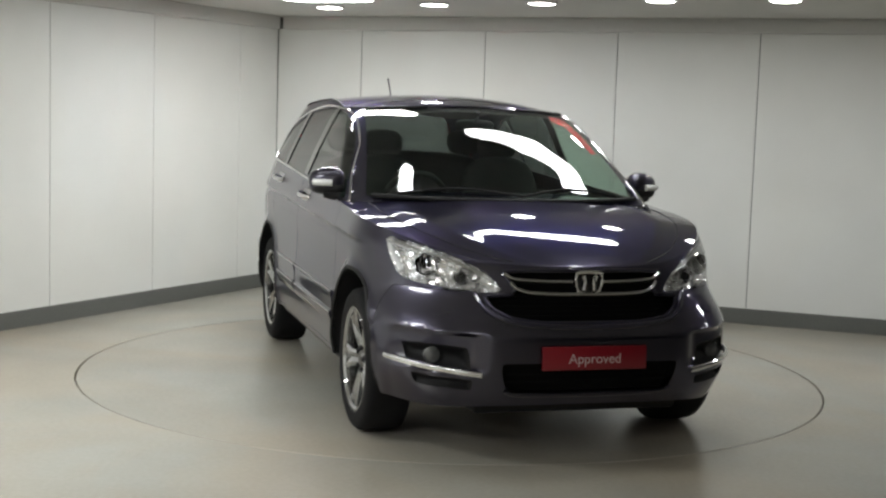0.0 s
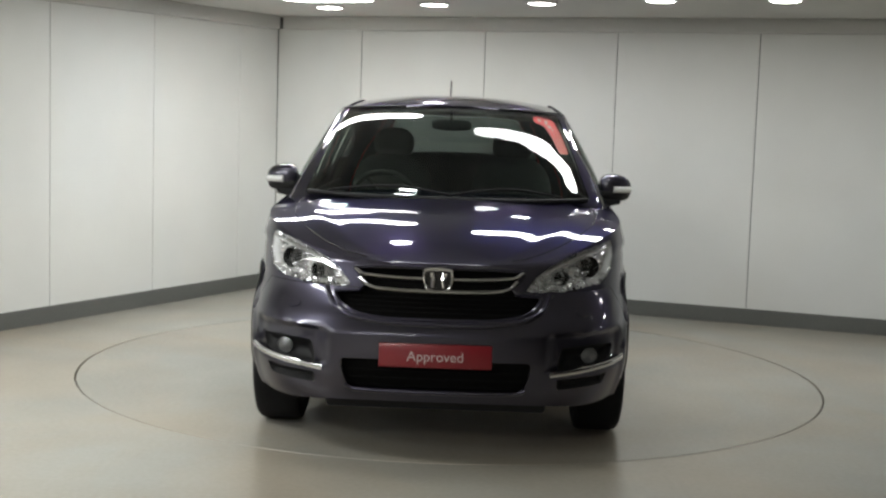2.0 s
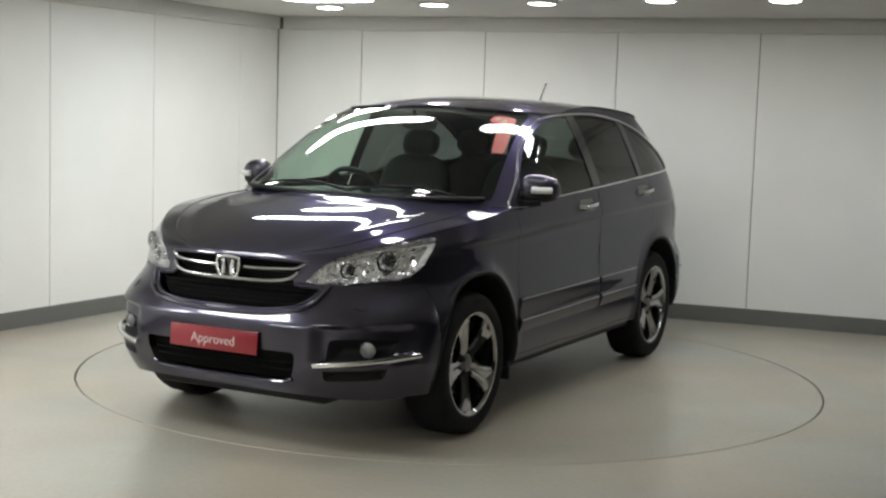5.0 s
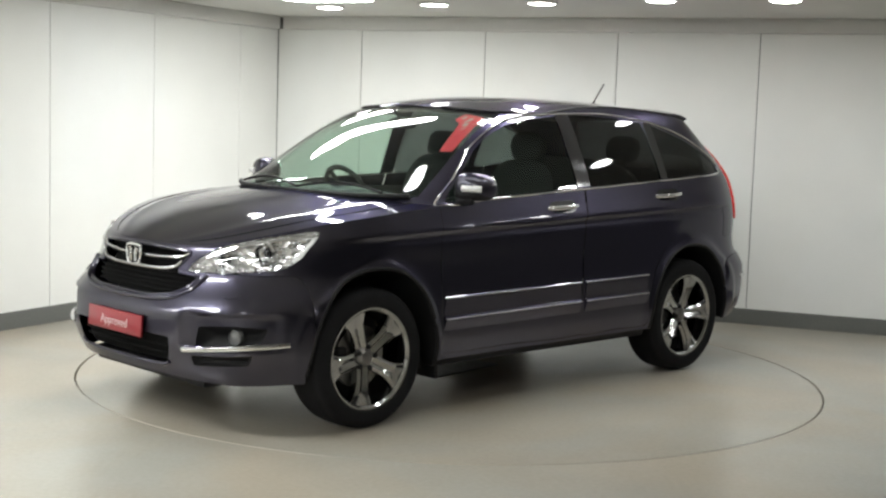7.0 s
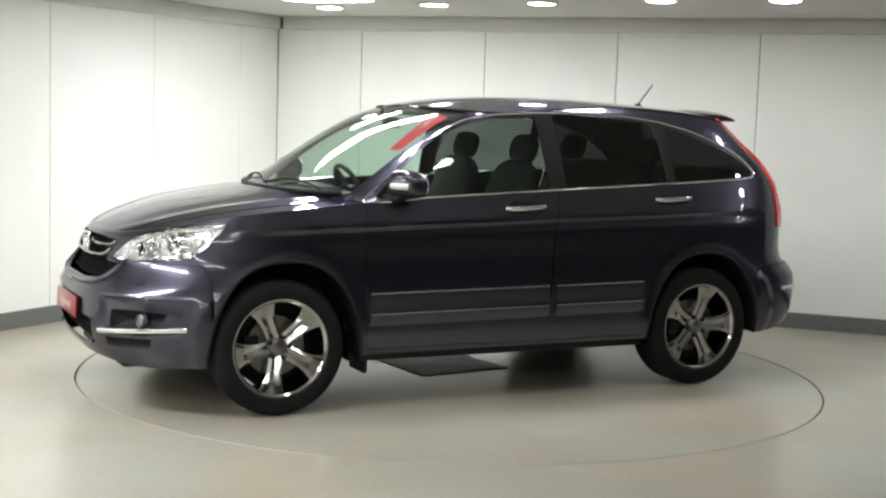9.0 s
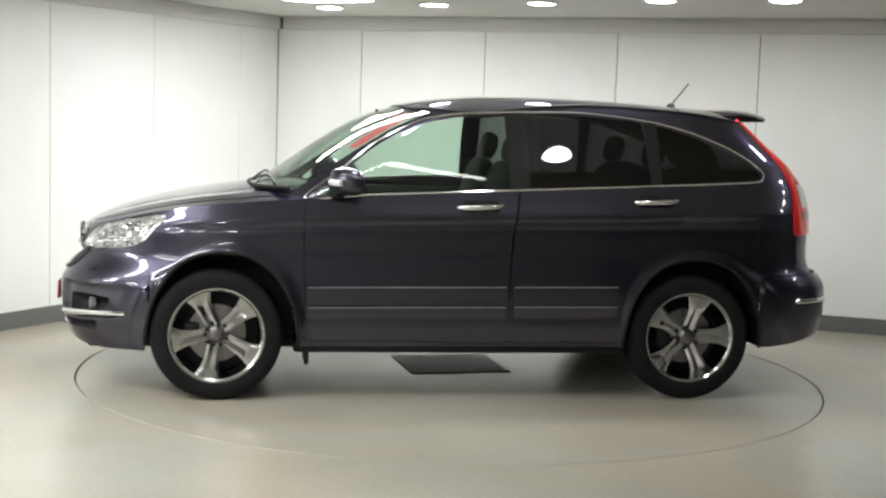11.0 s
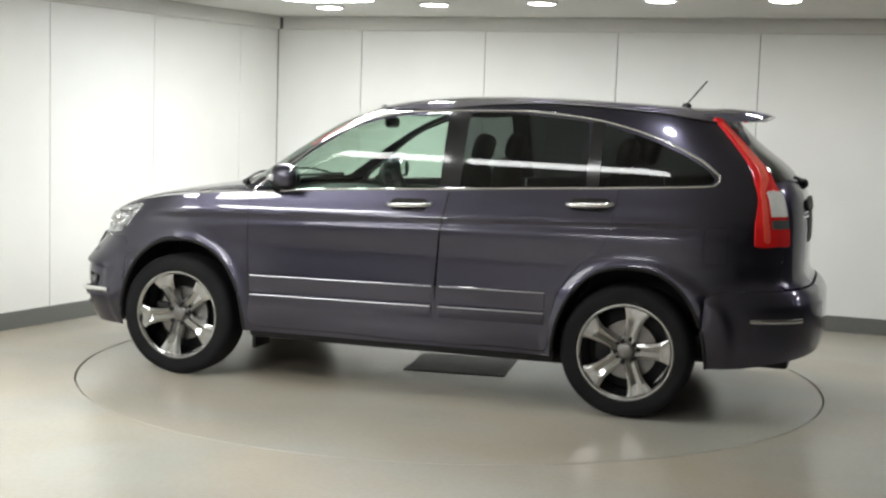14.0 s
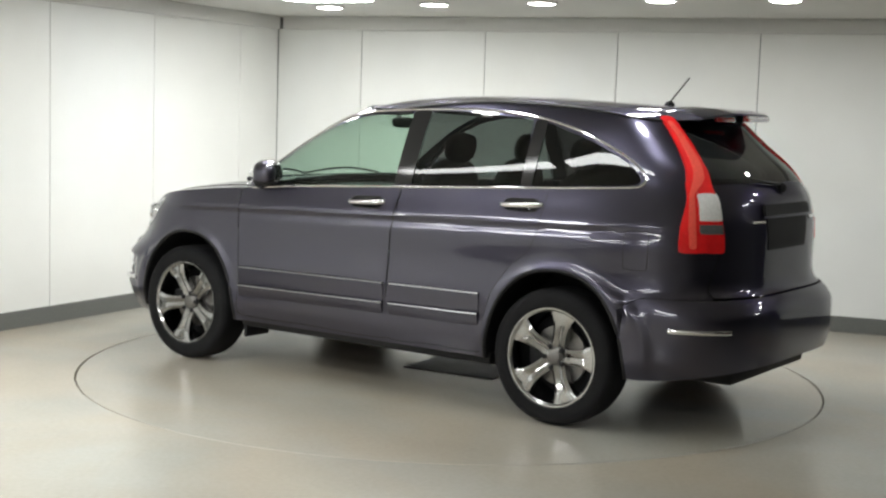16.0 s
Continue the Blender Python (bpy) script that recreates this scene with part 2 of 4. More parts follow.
# Those past x = 2.9 and the final one are unseen, added for extra light.
for x, y in ((-0.934, 10.36), (-0.124, 9.78), (0.638, 9.39), (1.39, 8.89), (2.15, 8.61), (2.95, 8.28), (3.75, 7.95), (4.52, 7.62), (5.28, 7.30), (5.75, 6.9), (1.08, 6.5), (-0.35, 7.25)):
    ceiling_lamp("downlight", "small round recessed white ceiling downlight, lit; some added out of view", x, y, -25, 0.22, 0.22, 0.105, "downlights along the wall", SPOTLIT)
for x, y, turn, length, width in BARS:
    ceiling_lamp("light_box", "long lit ceiling light box with rounded ends; some added out of view", x, y, turn, length, width, width * 0.45, "long light boxes", LIT)
for x, y, turn, length, width in STRIPS:
    ceiling_lamp("light_strip", "narrow dim lit ceiling strip with rounded ends", x, y, turn, length, width, width * 0.45, "narrow light strips", STRIPLIT)


# ---------------------------------------------------------------- the car's surface
def smooth(tab, v):
    """Monotone smooth interpolation in a short table."""
    if v <= tab[0][0]:
        return tab[0][1]
    if v >= tab[-1][0]:
        return tab[-1][1]
    i = max(j for j in range(len(tab) - 1) if tab[j][0] <= v)
    (a, p), (b, q) = tab[i], tab[i + 1]

    def slope(j):
        if j == 0 or j == len(tab) - 1:
            return (q - p) / (b - a)
        s0 = (tab[j][1] - tab[j - 1][1]) / (tab[j][0] - tab[j - 1][0])
        s1 = (tab[j + 1][1] - tab[j][1]) / (tab[j + 1][0] - tab[j][0])
        return 0 if s0 * s1 <= 0 else 2 * s0 * s1 / (s0 + s1)

    m0, m1, s = slope(i) * (b - a), slope(i + 1) * (b - a), (v - a) / (b - a)
    return (2 * s ** 3 - 3 * s * s + 1) * p + (s ** 3 - 2 * s * s + s) * m0 + (3 * s * s - 2 * s ** 3) * q + (s ** 3 - s * s) * m1


# half width, nose, tail and windscreen by height; belt, shoulder, bonnet and roof by length
WIDE = [(.18, .85), (.30, .888), (.42, .910), (.60, .911), (.80, .902), (.93, .904), (1.0, .895), (1.05, .885), (1.12, .866), (1.22, .832), (1.40, .752), (1.52, .692), (1.60, .635), (1.68, .55)]
NOSE = [(.18, 2.05), (.25, 2.12), (.35, 2.165), (.48, 2.19), (.58, 2.19), (.64, 2.16), (.70, 2.125), (.80, 2.088), (.888, 2.055), (.93, 2.005), (.97, 1.955), (1.05, 1.87)]
TAIL = [(.18, 2.08), (.26, 2.20), (.36, 2.27), (.48, 2.29), (.62, 2.285), (.685, 2.255), (.735, 2.190), (.80, 2.178), (1.0, 2.178), (1.16, 2.155), (1.30, 2.06), (1.44, 1.885), (1.56, 1.75), (1.68, 1.61)]
SCREEN = [(1.05, 1.20), (1.117, 1.13), (1.228, .967), (1.372, .761), (1.498, .557), (1.583, .352), (1.63, .16), (1.68, 0)]
BELT = [(-2.2, 1.26), (-1.7, 1.225), (-1.05, 1.19), (-.28, 1.15), (.5, 1.112), (.86, 1.088)]
SHOULDER = BELT[:-1] + [(.9, 1.085), (1.15, 1.066), (1.4, 1.050), (1.6, 1.032), (1.75, 1.010), (1.85, .987), (1.95, .957), (2.05, .920), (2.15, .888)]
HOOD = [(.80, 1.15), (1.1, 1.130), (1.315, 1.102), (1.55, 1.064), (1.7, 1.031), (1.85, .985), (1.95, .945), (2.03, .905), (2.06, .888)]
ROOF = [(-1.9, 1.598), (-1.736, 1.629), (-1.40, 1.647), (-1.07, 1.664), (-.8, 1.673), (-.53, 1.676), (-.26, 1.671), (-.05, 1.658), (.15, 1.632), (.30, 1.603), (.45, 1.55)]
RAIL = [(-1.9, 1.54), (-1.736, 1.565), (-1.4, 1.60), (-.9, 1.622), (-.5, 1.628), (-.1, 1.614), (.1, 1.592), (.3, 1.56), (.5, 1.50)]
FOOT = [(-2.3, .385), (-2.1, .345), (-1.75, .30), (-1.0, .30), (.9, .295), (1.65, .262), (1.95, .255), (2.2, .29)]
NF, NR, NS = 2.8, 2.9, 2.2
XF, XR, LS = 1.15, -1.25, .46
# how square the corners are in plan, by height
NOSE_POWER = [(.20, 3.0), (.45, 3.35), (.60, 3.25), (.78, 2.5), (1.0, 2.4)]
TAIL_POWER = [(.20, 3.4), (.60, 3.9), (.70, 3.6), (.85, 3.4), (1.7, 3.4)]


def quarter(s, n):
    return max(0.0, 1 - min(1.0, max(0.0, s)) ** n) ** (1 / n)


def recorner(s, h, was, now):
    """A place on a rounded corner carried over to a squarer or rounder one."""
    return s ** (was / now), h ** (was / now)


def outboard(poly):
    """An outline on the tail carried over to its squarer corners."""
    out = []
    for y, z in poly:
        w = smooth(WIDE, z)
        out.append((math.copysign(w * quarter(quarter(abs(y) / w, NR), smooth(TAIL_POWER, z)), y), z))
    return out


def crease(x, z):
    """The undercut line that rises along the flanks."""
    d = z - (0.992 - 0.029 * x)
    lip = 0.011 * math.exp(-(d / (0.06 if d > 0 else 0.012)) ** 2) - 0.006 * math.exp(-((d + 0.030) / 0.020) ** 2)
    return lip * min(1.0, max(0.0, (1.75 - x) / 0.5)) * min(1.0, max(0.0, (x + 1.95) / 0.4))


def flare(x, z):
    """The swelling round the wheel arches."""
    out = 0.0
    for cx in (1.280, -1.322):
        r = math.hypot((x - cx) / .405, (z - .30) / .498) - 1
        out += .016 * math.exp(-(max(r, 0) * .42 / .036) ** 2)
    return out


def ramp(v):
    v = min(1.0, max(0.0, v))
    return v * v * (3 - 2 * v)


def hollow(y, z):
    """The recess that holds the fog lamps."""
    y = abs(y)
    return .034 * ramp((.612 - z) / .030) * ramp((z - .425) / .02) * ramp((y - .47) / .07) * ramp((.86 - y) / .05)


def side(x, z):
    """Half width of the lower body and tail."""
    w = smooth(WIDE, z) + crease(x, z) + flare(x, z)
    if x > XF:
        return w * quarter((x - XF) / (smooth(NOSE, z) - XF), smooth(NOSE_POWER, z))
    if x < XR:
        return w * quarter((XR - x) / (smooth(TAIL, z) + XR), smooth(TAIL_POWER, z))
    return w


def upper(x, z):
    """Half width of the cabin."""
    f = smooth(SCREEN, z)
    if x > f - LS:
        return smooth(WIDE, z) * quarter((x - f + LS) / LS, NS)
    return side(x, z)


def front(y, z):
    """Where the nose lies at (y, z)."""
    return XF + (smooth(NOSE, z) - XF) * quarter(abs(y) / smooth(WIDE, z), smooth(NOSE_POWER, z)) - hollow(y, z)


def rear(y, z):
    return XR - (smooth(TAIL, z) + XR) * quarter(abs(y) / smooth(WIDE, z), smooth(TAIL_POWER, z))


def screen(y, z):
    f = smooth(SCREEN, z)
    return f - LS + LS * quarter(abs(y) / smooth(WIDE, z), NS)


def outline(front_len, rear_len, half, nf, nr, mid, step):
    """Even steps along a half outline: pieces ('f', s, h), ('m', t), ('r', s, h)."""
    raw = []
    for i in range(401):
        a = math.pi / 2 * i / 400
        raw.append((("f", math.cos(a) ** (2 / nf), math.sin(a) ** (2 / nf)), mid[0] + front_len * math.cos(a) ** (2 / nf), half * math.sin(a) ** (2 / nf)))
    for i in range(1, 200):
        raw.append((("m", i / 200, 1), mid[0] + (mid[1] - mid[0]) * i / 200, half))
    for i in range(401):
        a = math.pi / 2 * i / 400
        raw.append((("r", math.sin(a) ** (2 / nr), math.cos(a) ** (2 / nr)), mid[1] - rear_len * math.sin(a) ** (2 / nr), half * math.cos(a) ** (2 / nr)))
    out, dist, last = [raw[0]], 0, raw[0]
    for r in raw[1:]:
        dist += math.hypot(r[1] - last[1], r[2] - last[2])
        last = r
        if dist >= step:
            out.append(r)
            dist = 0
    if out[-1] is not raw[-1]:
        out.append(raw[-1])
    return out


def grid(nu, nv, fn):
    verts = [fn(i, j) for i in range(nu) for j in range(nv)]
    faces = [(i * nv + j, (i + 1) * nv + j, (i + 1) * nv + j + 1, i * nv + j + 1) for i in range(nu - 1) for j in range(nv - 1)]
    return verts, faces


def distance(pts, poly):
    """Signed distance of 2D points to a closed outline (negative inside) and the nearest point on it."""
    a = np.array(poly, float)
    b = np.roll(a, -1, 0)
    d = b - a
    best = np.full(len(pts), 1e9)
    near = np.zeros((len(pts), 2))
    odd = np.zeros(len(pts), bool)
    for p0, dd, p1 in zip(a, d, b):
        rel = pts - p0
        t = np.clip((rel @ dd) / max(1e-12, dd @ dd), 0, 1)
        q = p0 + t[:, None] * dd
        e = np.hypot(*(pts - q).T)
        m = e < best
        best[m], near[m] = e[m], q[m]
        cross = (p0[1] > pts[:, 1]) != (p1[1] > pts[:, 1])
        with np.errstate(divide="ignore", invalid="ignore"):
            xi = p0[0] + (pts[:, 1] - p0[1]) / (p1[1] - p0[1]) * dd[0]
        odd ^= cross & (pts[:, 0] < xi)
    return np.where(odd, -best, best), near


def curve(poly, step=0.012, closed=True, bend=0.5):
    """A rounded outline through the points, in even small steps."""
    p = [Vector((*q, 0)) for q in poly]
    n = len(p)
    out = []
    for i in range(n if closed else n - 1):
        p0, p1, p2, p3 = (p[(i - 1) % n] if closed or i else p[i], p[i], p[(i + 1) % n], p[(i + 2) % n] if closed or i < n - 2 else p[(i + 1) % n])
        k = max(2, int((p2 - p1).length / step))
        for j in range(k):
            t = j / k
            m1, m2 = (p2 - p0) * bend, (p3 - p1) * bend
            lim = (p2 - p1).length
            m1 = m1 if m1.length < lim else m1.normalized() * lim
            m2 = m2 if m2.length < lim else m2.normalized() * lim
            v = (2 * t ** 3 - 3 * t * t + 1) * p1 + (t ** 3 - 2 * t * t + t) * m1 + (3 * t * t - 2 * t ** 3) * p2 + (t ** 3 - t * t) * m2
            out.append((v.x, v.y))
    if not closed:
        out.append((p[-1].x, p[-1].y))
    return out


def cut(geo, poly, plane, keep, where, gap=0.0):
    """Keeps what lies inside or outside an outline seen from the side ('xz') or from an end ('yz'), and draws its
    edge exactly onto the outline. where(v) tells which points the outline concerns; the surface comes from place()."""
    verts, faces = geo
    arr = np.array([tuple(v) for v in verts])
    ids = (0, 2) if plane[0] == "xz" else (1, 2)
    sd, near = distance(arr[:, ids], poly)
    ok = np.array([where(v) for v in verts])
    cen = np.array([[arr[list(f)][:, ids].mean(0)[0], arr[list(f)][:, ids].mean(0)[1]] for f in faces])
    csd, _ = distance(cen, poly)
    fok = np.array([all(ok[list(f)]) for f in faces])
    inside = (csd < -gap) & fok
    kept_mask = inside if keep == "in" else ~inside
    kept = [f for f, k in zip(faces, kept_mask) if k]
    gone = set(i for f, k in zip(faces, kept_mask) if not k for i in f)
    used = sorted(set(i for f in kept for i in f))
    index = {i: k for k, i in enumerate(used)}
    out = []
    for i in used:
        v = Vector(verts[i])
        if i in gone and ok[i]:
            q = Vector((*near[i], 0))
            if keep == "in" and gap:
                c = Vector((*poly_centre(poly), 0))
                q = q + (c - q).normalized() * gap
            v = plane[1](v, q.x, q.y)
        out.append(v)
    return out, [tuple(index[i] for i in f) for f in kept]


def poly_centre(poly):
    a = np.array(poly)
    return (a.min(0) + a.max(0)) / 2


def on_side(v, x, z):
    return Vector((x, math.copysign(side(x, z), v.y), z))


def on_upper(v, x, z):
    return Vector((x, math.copysign(upper(x, z), v.y), z))


def on_front(v, y, z):
    return Vector((front(y, z), y, z))


def on_rear(v, y, z):
    return Vector((rear(y, z), y, z))


def on_screen(v, y, z):
    return Vector((screen(y, z), y, z))


def mirrored(geo):
    v, f = geo
    return [Vector((p[0], -p[1], p[2])) for p in v], [tuple(reversed(q)) for q in f]


def both(geo):
    v, f = geo
    w, g = mirrored(geo)
    n = len(v)
    return list(v) + w, list(f) + [tuple(i + n for i in q) for q in g]


def shifted(geo, d):
    """The patch moved along its own normals (thickness, or a skin set back)."""
    me = bpy.data.meshes.new("tmp")
    me.from_pydata([tuple(p) for p in geo[0]], [], geo[1])
    me.update()
    out = [Vector(p.co) + p.normal * d for p in me.vertices]
    bpy.data.meshes.remove(me)
    return out, geo[1]


def flip(geo):
    return geo[0], [tuple(reversed(q)) for q in geo[1]]


LOWER = outline(1.0, 1.0, .9, NF, NR, (XF, XR), 0.018)
ROWS = 64


def lower_point(i, j):
    kind, s, h = LOWER[i][0]
    x0 = LOWER[i][1]
    z0, z1 = smooth(FOOT, x0), smooth(SHOULDER, x0 if kind != "r" else max(x0, -2.2))
    z = z0 + (z1 - z0) * j / (ROWS - 1)
    w = smooth(WIDE, z) + crease(x0, z) + flare(x0, z)
    if kind == "f":
        s, h = recorner(s, h, NF, smooth(NOSE_POWER, z))
        return Vector((XF + s * (smooth(NOSE, z) - XF) - hollow(w * h, z), w * h, z))
    if kind == "m":
        return Vector((XF + s * (XR - XF), w, z))
    s, h = recorner(s, h, NR, smooth(TAIL_POWER, z))
    return Vector((XR - s * (smooth(TAIL, z) + XR), w * h, z))


UPPER = outline(LS, .75, .75, NS, NR, (.3, XR), 0.021)
UROWS = 26


def upper_point(i, j):
    kind, s, h = UPPER[i][0]
    v = j / (UROWS - 1)
    # height of the foot and of the roof's edge along the outline
    if kind == "f":
        edge = h ** 1.5
        z0 = (1 - edge) * 1.10 + edge * 1.088
        z1 = (1 - edge) * 1.603 + edge * 1.575
    elif kind == "m":
        x = .3 + s * (XR - .3)
        z0, z1 = smooth(BELT, x), max(smooth(RAIL, x), 1.575)
    else:
        x = XR - s * .75
        edge = 1 - h
        z0 = smooth(BELT, x)
        z1 = smooth(RAIL, x) * (1 - edge) + 1.595 * edge
    z = z0 + (z1 - z0) * v
    w = smooth(WIDE, z)
    f = smooth(SCREEN, z) - LS
    if kind == "f":
        return Vector((f + s * LS, w * h, z))
    if kind == "m":
        x = f + s * (XR - f)
        return Vector((x, w, z))
    s, h = recorner(s, h, NR, smooth(TAIL_POWER, z))
    return Vector((XR - s * (smooth(TAIL, z) + XR), w * h, z))


def lid(edge, centre, bow, rows=16):
    """Closes from an edge line over to the middle, arched."""
    verts, faces = [], []
    n = len(edge)
    for p in edge:
        zc = max(p.z, smooth(centre, p.x)) if p.y > 0.002 else p.z
        for j in range(rows):
            t = 1 - j / (rows - 1)
            verts.append(Vector((p.x, p.y * t, p.z + (zc - p.z) * (1 - t ** bow))))
    for i in range(n - 1):
        for j in range(rows - 1):
            faces.append((i * rows + j, (i + 1) * rows + j, (i + 1) * rows + j + 1, i * rows + j + 1))
    return verts, faces


car = new("car")
tagged(car, "dark violet-grey five-door estate off-roader with chrome trim", "car")

shell = grid(len(LOWER), ROWS, lower_point)
cabin = grid(len(UPPER), UROWS, upper_point)
bonnet_edge = [lower_point(i, ROWS - 1) for i in range(len(LOWER)) if LOWER[i][1] > .80]
roof_edge = [upper_point(i, UROWS - 1) for i in range(len(UPPER))]


# outlines on the surface (side view x, z; front and rear view y, z)
def arch(cx):
    return [(cx + .405 * math.copysign(abs(math.cos(a)) ** .86, math.cos(a)), .30 + .498 * max(-.5, math.sin(a)) ** 1 if math.sin(a) > 0 else .30 + .498 * math.sin(a))
            for a in (2 * math.pi * k / 96 for k in range(96))]


ARCHES = (arch(1.280), arch(-1.322))
DOOR_F = curve([(.855, 1.05), (.86, .8), (.845, .5), (.835, .33), (.3, .325), (-.264, .325), (-.264, .6), (-.277, .9), (-.312, 1.13), (-.312, 1.3), (.2, 1.3), (.80, 1.25)], bend=.22)
DOOR_R = curve([(-.266, .325), (-.6, .325), (-.885, .325), (-.905, .5), (-.955, .66), (-1.05, .79), (-1.16, .88), (-1.21, 1.0), (-1.225, 1.3), (-.8, 1.3), (-.314, 1.3), (-.314, 1.13), (-.279, .9), (-.266, .6)], bend=.22)
HEAD = curve([(.395, .785), (.44, .842), (.51, .890), (.60, .928), (.70, .958), (.78, .978), (.808, .980), (.813, .93), (.800, .86), (.765, .808), (.70, .792), (.55, .778), (.46, .774)], bend=.3)
WIN_F = curve([(.80, 1.108), (.65, 1.232), (.50, 1.352), (.36, 1.440), (.20, 1.505), (.02, 1.543), (-.245, 1.562), (-.248, 1.40), (-.262, 1.166), (.2, 1.143), (.5, 1.128)], bend=.18)
WIN_R = curve([(-.365, 1.567), (-.66, 1.572), (-.90, 1.556), (-1.03, 1.540), (-1.055, 1.36), (-1.06, 1.205), (-.7, 1.187), (-.375, 1.171)], bend=.16)
WIN_Q = curve([(-1.115, 1.527), (-1.25, 1.495), (-1.40, 1.448), (-1.56, 1.382), (-1.675, 1.315), (-1.718, 1.262), (-1.68, 1.240), (-1.4, 1.224), (-1.125, 1.208), (-1.12, 1.36)], bend=.25)
SCREEN_EDGE = curve([(0, 1.128), (.4, 1.126), (.68, 1.122), (.755, 1.130), (.72, 1.24), (.675, 1.38), (.625, 1.53), (.595, 1.572), (.3, 1.592), (0, 1.596), (-.3, 1.592), (-.595, 1.572), (-.625, 1.53), (-.675, 1.38), (-.72, 1.24), (-.755, 1.130), (-.68, 1.122), (-.4, 1.126)], bend=.2)
REAR_EDGE = outboard(curve([(0, 1.225), (.40, 1.225), (.535, 1.235), (.53, 1.30), (.46, 1.42), (.37, 1.535), (.2, 1.548), (-.2, 1.548), (-.37, 1.535), (-.46, 1.42), (-.53, 1.30), (-.535, 1.235), (-.40, 1.225)], bend=.2))
GRILLE_HALF = [(.25, .874), (.385, .864), (.365, .83), (.335, .79), (.350, .766), (.465, .756), (.440, .708), (.375, .672), (.22, .652)]
GRILLE = curve([(0, .876)] + GRILLE_HALF + [(-y, z) for y, z in reversed(GRILLE_HALF)], bend=.25)
INTAKE = curve([(-.41, .475), (.41, .475), (.375, .345), (-.375, .345)], bend=.1)
FOG = curve([(.56, .535), (.70, .545), (.80, .535), (.785, .47), (.70, .44), (.545, .432)], bend=.15)
SLOT = curve([(.545, .400), (.70, .405), (.775, .41), (.75, .36), (.545, .352)], bend=.12)


# ---------------------------------------------------------------- car panels
def patch(poly, place, step=0.012, seed=(0, 1, 0)):
    """A piece of the surface inside an outline, with a true edge."""
    a = np.array(poly)
    lo, hi = a.min(0) - step, a.max(0) + step
    nu, nv = int((hi[0] - lo[0]) / step) + 2, int((hi[1] - lo[1]) / step) + 2
    flat, faces = grid(nu, nv, lambda i, j: Vector((lo[0] + i * step, 0, lo[1] + j * step)))
    verts, faces = cut((flat, faces), poly, ("xz", lambda v, p, q: Vector((p, 0, q))), "in", lambda v: True)
    ref = Vector(seed)
    return [place(ref, p.x, p.z) for p in verts], faces


def rim_edges(faces):
    count = {}
    for f in faces:
        for a, b in zip(f, f[1:] + f[:1]):
            count[(a, b)] = count.get((a, b), 0) + 1
    return [(a, b) for a, b in count if (b, a) not in count]


def slab(geo, top, foot=0.0):
    """The patch raised along its normals by top, with side walls down to foot."""
    up, faces = shifted(geo, top)
    low, _ = shifted(geo, foot)
    n = len(up)
    return up + low, list(faces) + [(b, a, a + n, b + n) for a, b in rim_edges(faces)]


def facing(geo, want):
    """Turns the faces so that the first one looks along want."""
    v, f = geo
    q = f[len(f) // 2]
    nrm = (Vector(v[q[1]]) - Vector(v[q[0]])).cross(Vector(v[q[2]]) - Vector(v[q[0]]))
    return geo if nrm.dot(Vector(want)) > 0 else flip(geo)


def two(name, geo, mat, parent, label=""):
    """The same part on the left and on the right side of the car."""
    return part(name, geo, mat, parent, label), part(name, mirrored(geo), mat, parent, label)


def soft_side(v, x, z):
    if x > 1.9:
        return Vector((front(v.y, z), v.y, z))
    if x < -2.0:
        return Vector((rear(v.y, z), v.y, z))
    return on_side(v, x, z)


low = ("xz", soft_side)
anywhere = lambda v: True
for a in ARCHES:
    shell = cut(shell, a, low, "out", anywhere)
at_nose, at_tail = (lambda v: v.x > 1.5), (lambda v: v.x < -1.6)
shell = cut(shell, HEAD, ("yz", on_front), "out", at_nose)
shell = cut(shell, GRILLE, ("yz", on_front), "out", at_nose)
shell = cut(shell, INTAKE, ("yz", on_front), "out", at_nose)
shell = cut(shell, FOG, ("yz", on_front), "out", at_nose)
shell = cut(shell, SLOT, ("yz", on_front), "out", at_nose)
BUMPER_F = curve([(1.66, .1), (1.662, .69), (1.70, .772), (2.4, .772), (2.4, .1)], step=.02, bend=.05)
BUMPER_R = curve([(-1.70, .1), (-1.705, .66), (-1.80, .705), (-2.5, .705), (-2.5, .1)], step=.02, bend=.05)
bumper_f = cut(shell, BUMPER_F, low, "in", lambda v: v.x > 1.4, .003)
bumper_r = cut(shell, BUMPER_R, low, "in", lambda v: v.x < -1.4, .003)
door_f = cut(shell, DOOR_F, low, "in", lambda v: abs(v.x) < 1.6, .004)
door_r = cut(shell, DOOR_R, low, "in", lambda v: abs(v.x) < 1.6, .004)
GATE = outboard(curve([(-.62, .715), (.62, .715), (.575, .93), (.555, 1.1), (.54, 1.30), (-.54, 1.30), (-.555, 1.1), (-.575, .93)], step=.02, bend=.08))
gate = cut(shell, GATE, ("yz", on_rear), "in", at_tail, .004)
for poly, plane, where in ((BUMPER_F, low, lambda v: v.x > 1.4), (BUMPER_R, low, lambda v: v.x < -1.4), (DOOR_F, low, lambda v: abs(v.x) < 1.6),
                           (DOOR_R, low, lambda v: abs(v.x) < 1.6), (GATE, ("yz", on_rear), at_tail)):
    shell = cut(shell, poly, plane, "out", where)

body = part("body", both(shell), PAINT, car, sharp=28)
part("front_bumper", both(bumper_f), PAINT, car, sharp=28)
part("rear_bumper", both(bumper_r), PAINT, car, sharp=28)
tailgate = part("tailgate", both(gate), PAINT, car)
front_doors = two("front_door", door_f, PAINT, car)
